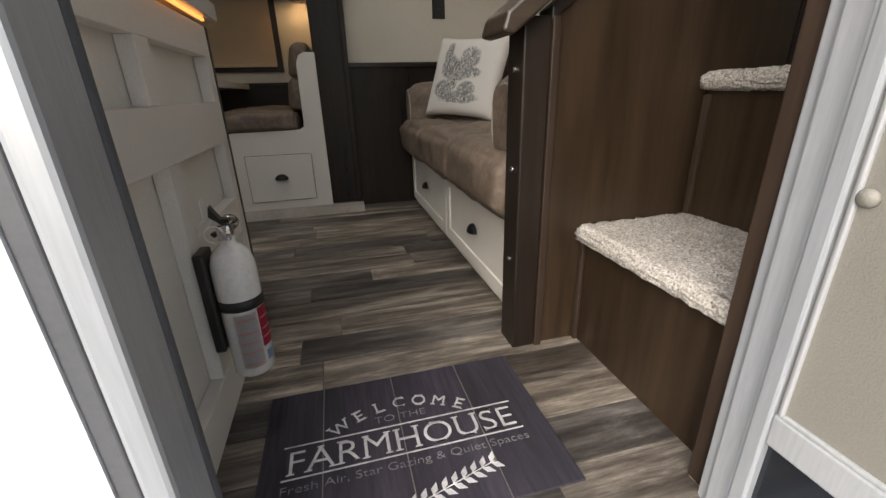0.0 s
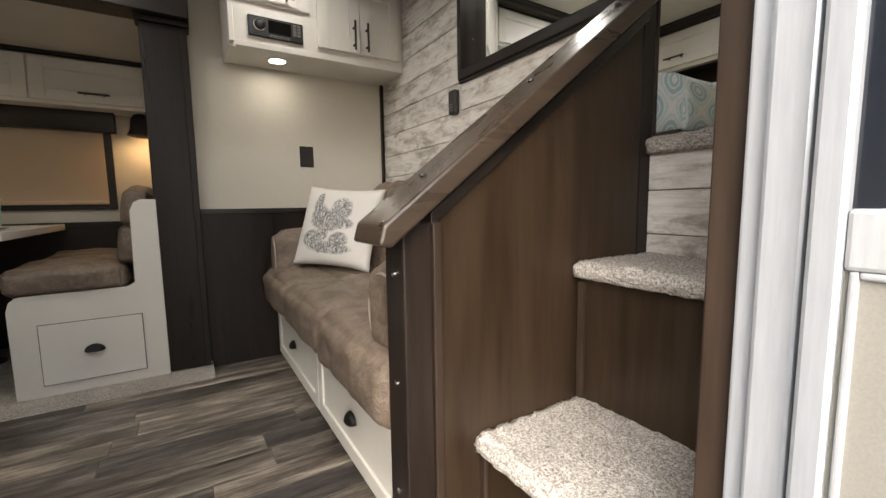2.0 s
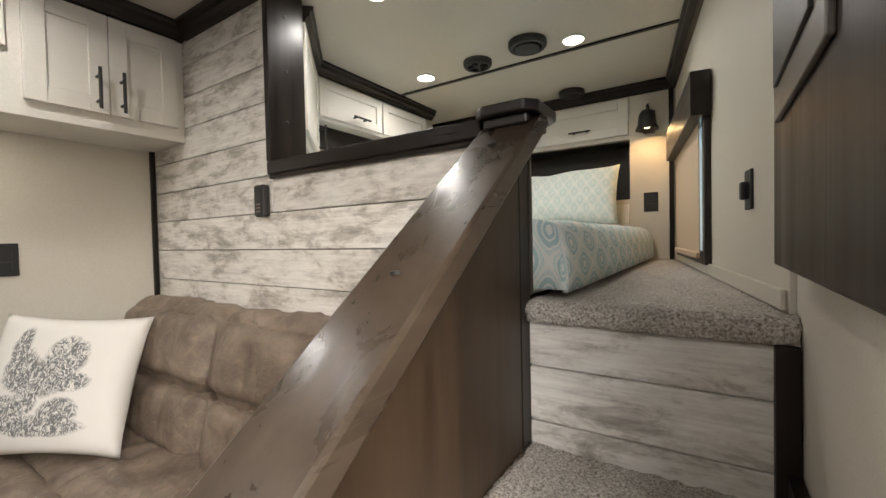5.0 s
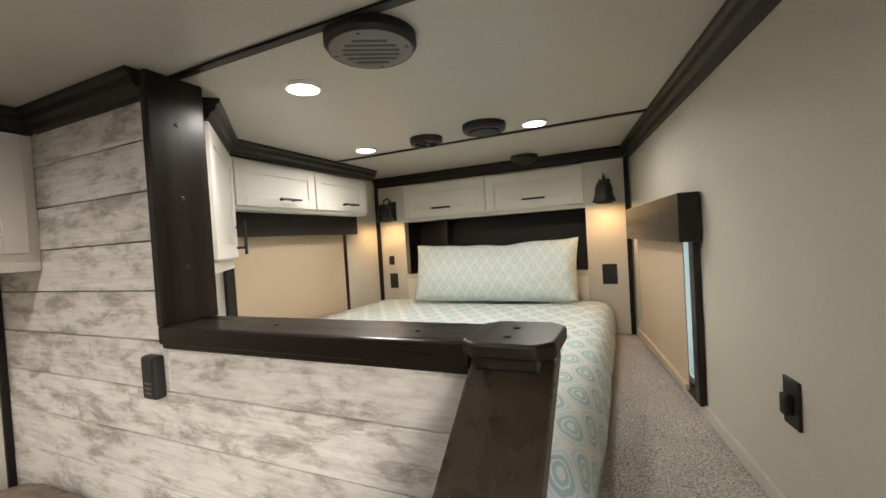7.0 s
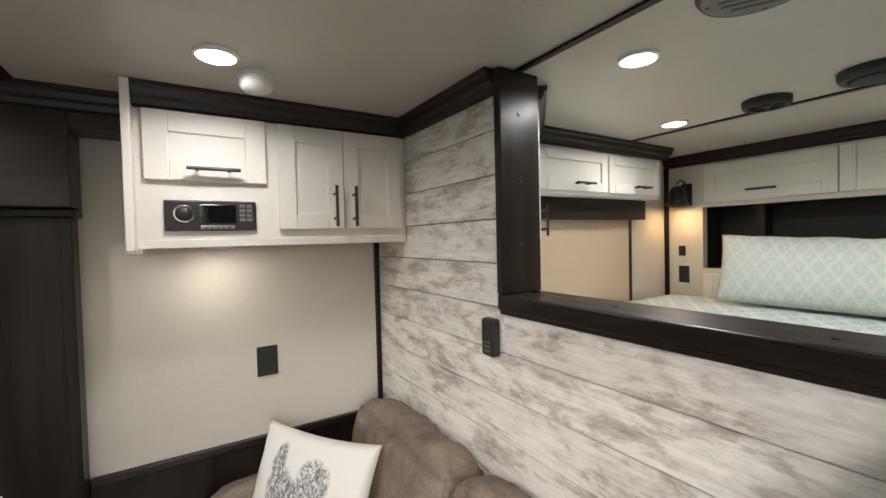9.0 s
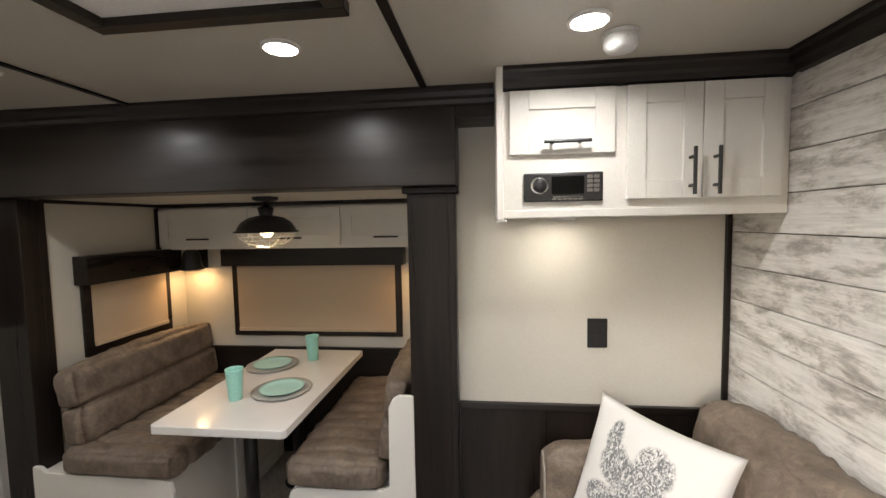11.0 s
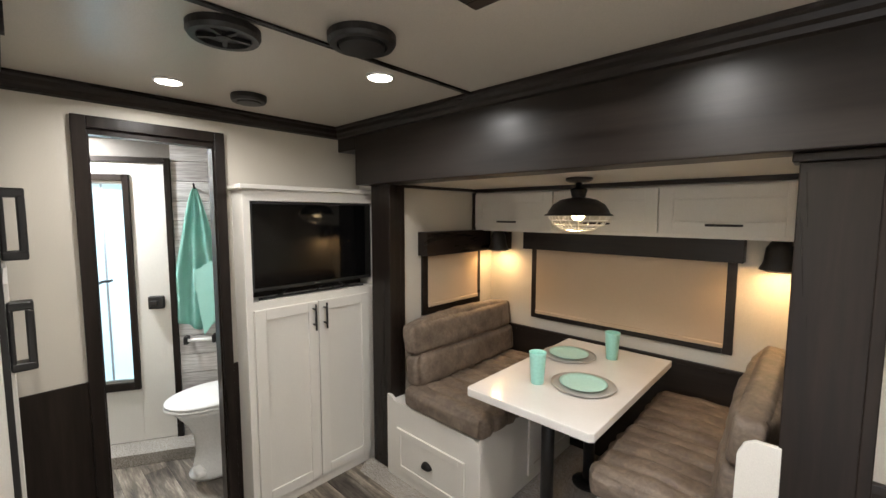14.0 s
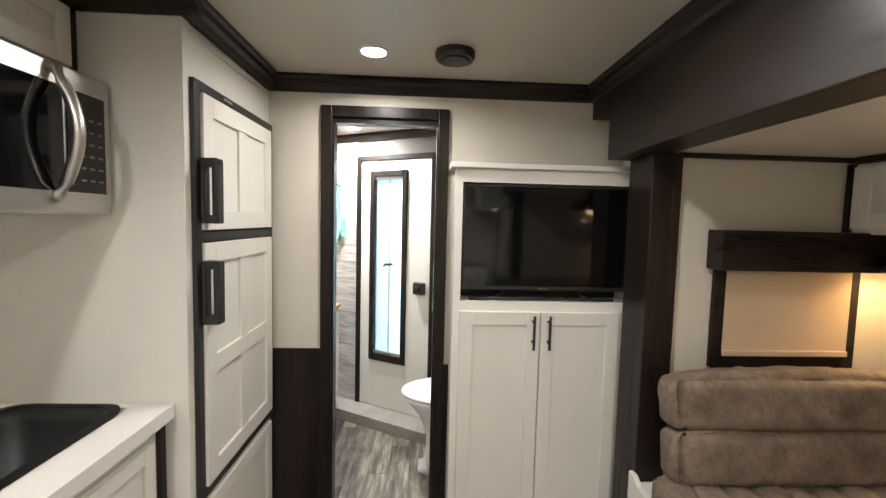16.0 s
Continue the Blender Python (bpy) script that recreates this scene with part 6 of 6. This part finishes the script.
part("latch", box(D1 - 0.115, -0.035, 0.93, D1 - 0.03, 0.0, 1.01, 0.008), PLASTIC, bd)
part("latch_handle", box(D1 - 0.10, -0.05, 0.955, D1 - 0.06, -0.033, 0.985, 0.005), BLACK, bd)
canted(bd)
canted(setting("backdrop_5", box(-0.2, 0.22, 0.2, 1.3, 0.23, 1.95), OUTSIDE, "pale daylight outside the door's window", "backdrop"))
toil = thing("toilet", "white ceramic pedestal toilet with its lid down", "toilet", (-2.55, 1.80, 0))
TCX, TCY = -2.55, 1.83


def oval_lathe(profile, cx, cy, fx, fy, n=32):
    b = lathe(profile, (0, 0, 0), n)
    for v in b.verts:
        v.co = Vector((cx + v.co.x * fx, cy + v.co.y * fy, v.co.z))
    return b


part("pedestal", oval_lathe([(0.115, 0), (0.118, 0.02), (0.10, 0.05), (0.085, 0.15), (0.09, 0.24), (0.12, 0.33), (0.165, 0.40), (0.175, 0.425), (0.16, 0.43)], TCX, TCY, 1.0, 1.25), CERAMIC, toil, smooth=True)
part("seat", oval_lathe([(0.17, 0.43), (0.185, 0.435), (0.187, 0.447), (0.18, 0.452)], TCX, TCY, 1.0, 1.35), WHITEPL, toil, smooth=True)
part("lid", oval_lathe([(0.178, 0.452), (0.186, 0.456), (0.184, 0.468), (0.15, 0.477), (0.001, 0.482)], TCX, TCY, 1.0, 1.35), WHITEPL, toil, smooth=True)
part("flush_pedal", box(TCX + 0.06, TCY - 0.15, 0.07, TCX + 0.16, TCY - 0.10, 0.10, 0.01), WHITEPL, toil)


def hung_towel(name, u, w, z0, z1, label):
    """A towel gathered on a hook, folds falling from it; u along the canted wall."""
    t = thing(name, label, "towel", (0, 0, 0))
    b = bmesh.new()
    n, m = 26, 24
    rows = []
    for j in range(m + 1):
        f = j / m
        half = w * (0.10 + 0.90 * min(1.0, f * 1.8) ** 0.8) / 2
        row = []
        for i in range(n + 1):
            s = 2 * i / n - 1
            depth = 0.035 + 0.018 * math.cos(s * 9 + 2 * f) * min(1, f * 2) + 0.012 * noise.noise(Vector((s * 3, f * 4, u)))
            hem = 0.06 * abs(s) if f > 0.85 else 0
            row.append(b.verts.new((u + s * half, -depth, z1 - (z1 - z0) * f + hem * (f - 0.85) / 0.15)))
        rows.append(row)
    for a, c in zip(rows, rows[1:]):
        for i in range(n):
            b.faces.new((a[i], a[i + 1], c[i + 1], c[i]))
    bmesh.ops.solidify(b, geom=b.faces[:], thickness=0.006)
    part("cloth", b, TOWEL, t, smooth=True)
    part("flap", prism([(u - w * 0.1, z0 + (z1 - z0) * 0.42), (u + w * 0.46, z0 + (z1 - z0) * 0.52), (u + w * 0.46, z0 + 0.10), (u + w * 0.1, z0 - 0.03)], 1, -0.068, -0.06, 0.002), TOWEL, t)
    part("hook", tube([(u, 0.0, z1 - 0.005), (u, -0.04, z1 + 0.005), (u, -0.05, z1 + 0.03)], 0.006, 8), BLACK, t, "black hook")
    return canted(t)


hung_towel("towel", 1.05, 0.25, 0.78, 1.68, "mint green towel hanging from a hook on the shiplap")
hung_towel("towel", 0.12, 0.13, 1.25, 1.66, "folded mint green hand towel on a hook")
tp = thing("paper_holder", "black paper holder with a white roller", "paper holder", (0, 0, 0))
part("roller", tube([(0.97, -0.05, 0.72), (1.12, -0.05, 0.72)], 0.011, 12), WHITEPL, tp)
for u in (0.965, 1.125):
    part("bracket", box(u - 0.012, -0.065, 0.695, u + 0.012, 0.0, 0.745, 0.006), BLACK, tp)
canted(tp)
van = thing("vanity", "grey-white vanity with a honey wood top", "vanity", (-2.9, 0.85, 0))
part("body", box(-3.19, ENTRY + 0.01, 0.16, -2.5, 1.09, 0.80, 0.003), WHITE, van)
part("plinth", box(-3.17, ENTRY + 0.01, 0.0, -2.52, 1.06, 0.16), TOEK, van)
part("top", box(-3.21, ENTRY + 0.01, 0.80, -2.48, 1.105, 0.825, 0.004), ORANGEW, van)
for a, b in ((-3.17, -2.85), (-2.84, -2.52)):
    part("door", shaker("+y", 1.09, a, 0.19, b, 0.78, 0.05, 0.012), WHITE, van)

# ---- boards and planks ----
BH = 0.1232
ship = bpy.data.objects["wall_shiplap"]
LINES = [1.743 + BH * k for k in range(-15, 3)]


def board(name, y0, y1, z0, z1, parent, material=SHIPM):
    bm = box(SHIP - 0.0005, y0, z0 + 0.0015, SHIP + 0.0125, y1, z1 - 0.0015, 0.0022, seg=1)
    return part(name, bm, material, parent)


for a, b in zip(LINES, LINES[1:]):
    a, b = max(a, 0.0), min(b, CEIL)
    if b - a < 0.01:
        continue
    if b <= 1.372:
        board("board", 0.906, FAR - 0.002, a, b, ship)
    elif a >= 1.37:
        board("board", 1.7165, FAR - 0.002, a, b, ship)
    else:
        board("board", 1.7165, FAR - 0.002, a, b, ship)
        board("board", 0.906, 1.7165, a, 1.371, ship)
riser_wall = setting("stair_riser_wall", box(SHIP + 0.048, ENTRY + 0.002, 0.60, SHIP + 0.06, 0.85, 0.96), GROOVE, "shiplap riser below the bedroom floor", "wall")
for a, b in ((0.66, 0.742), (0.742, 0.864), (0.864, 0.962)):
    part("board", box(SHIP + 0.035, ENTRY + 0.004, a + 0.0015, SHIP + 0.0475, 0.846, b - 0.0015, 0.002, seg=1), SHIPM, riser_wall)
SHIPU = plank_mat("whitewashed_shiplap_bath", [(0.30, (0.30, 0.27, 0.25)), (0.42, (0.50, 0.47, 0.45)), (0.55, (0.66, 0.64, 0.62)), (0.75, (0.74, 0.72, 0.70))], 0, 0.6, ((0.92, 0.92, 0.92), (1.04, 1.04, 1.04)), 4.0)
for k in range(17):
    z0, z1 = k * BH, min(CEIL, (k + 1) * BH)
    spans = [(-0.75, D0 - 0.036), (D1 + 0.036, CLEN)] if z0 < 1.85 else [(-0.75, CLEN)]
    for a, b in spans:
        bm = box(a, 0.0, z0 + 0.0015, b, 0.0135, z1 - 0.0015, 0.002, seg=1)
        ob = new("board", mesh_of("board", bm, SHIPU))
        ob.parent = bath_wall

floor = setting("floor", box(-3.68, ENTRY - 0.07, -0.0055, 1.2, 2.56, -0.003), GROOVE, "weathered grey-brown vinyl plank floor", "floor")
rng = random.Random(4)
PW = 0.1165
y = 0.931 - 5 * PW
while y < 2.56:
    x = -3.68 - rng.random() * 0.8
    while x < 1.18:
        ln = rng.choice((0.62, 0.78, 0.92, 1.1))
        a, b, c, d_ = max(x, -3.68), min(x + ln, 1.17), max(y, 0.312), min(y + PW, 2.56)
        if b - a > 0.02 and d_ - c > 0.01:
            part("plank", box(a + 0.001, c + 0.001, -0.003, b - 0.001, d_ - 0.001, 0.0, 0.001, seg=1), FLOORM, floor)
        x += ln
    y += PW
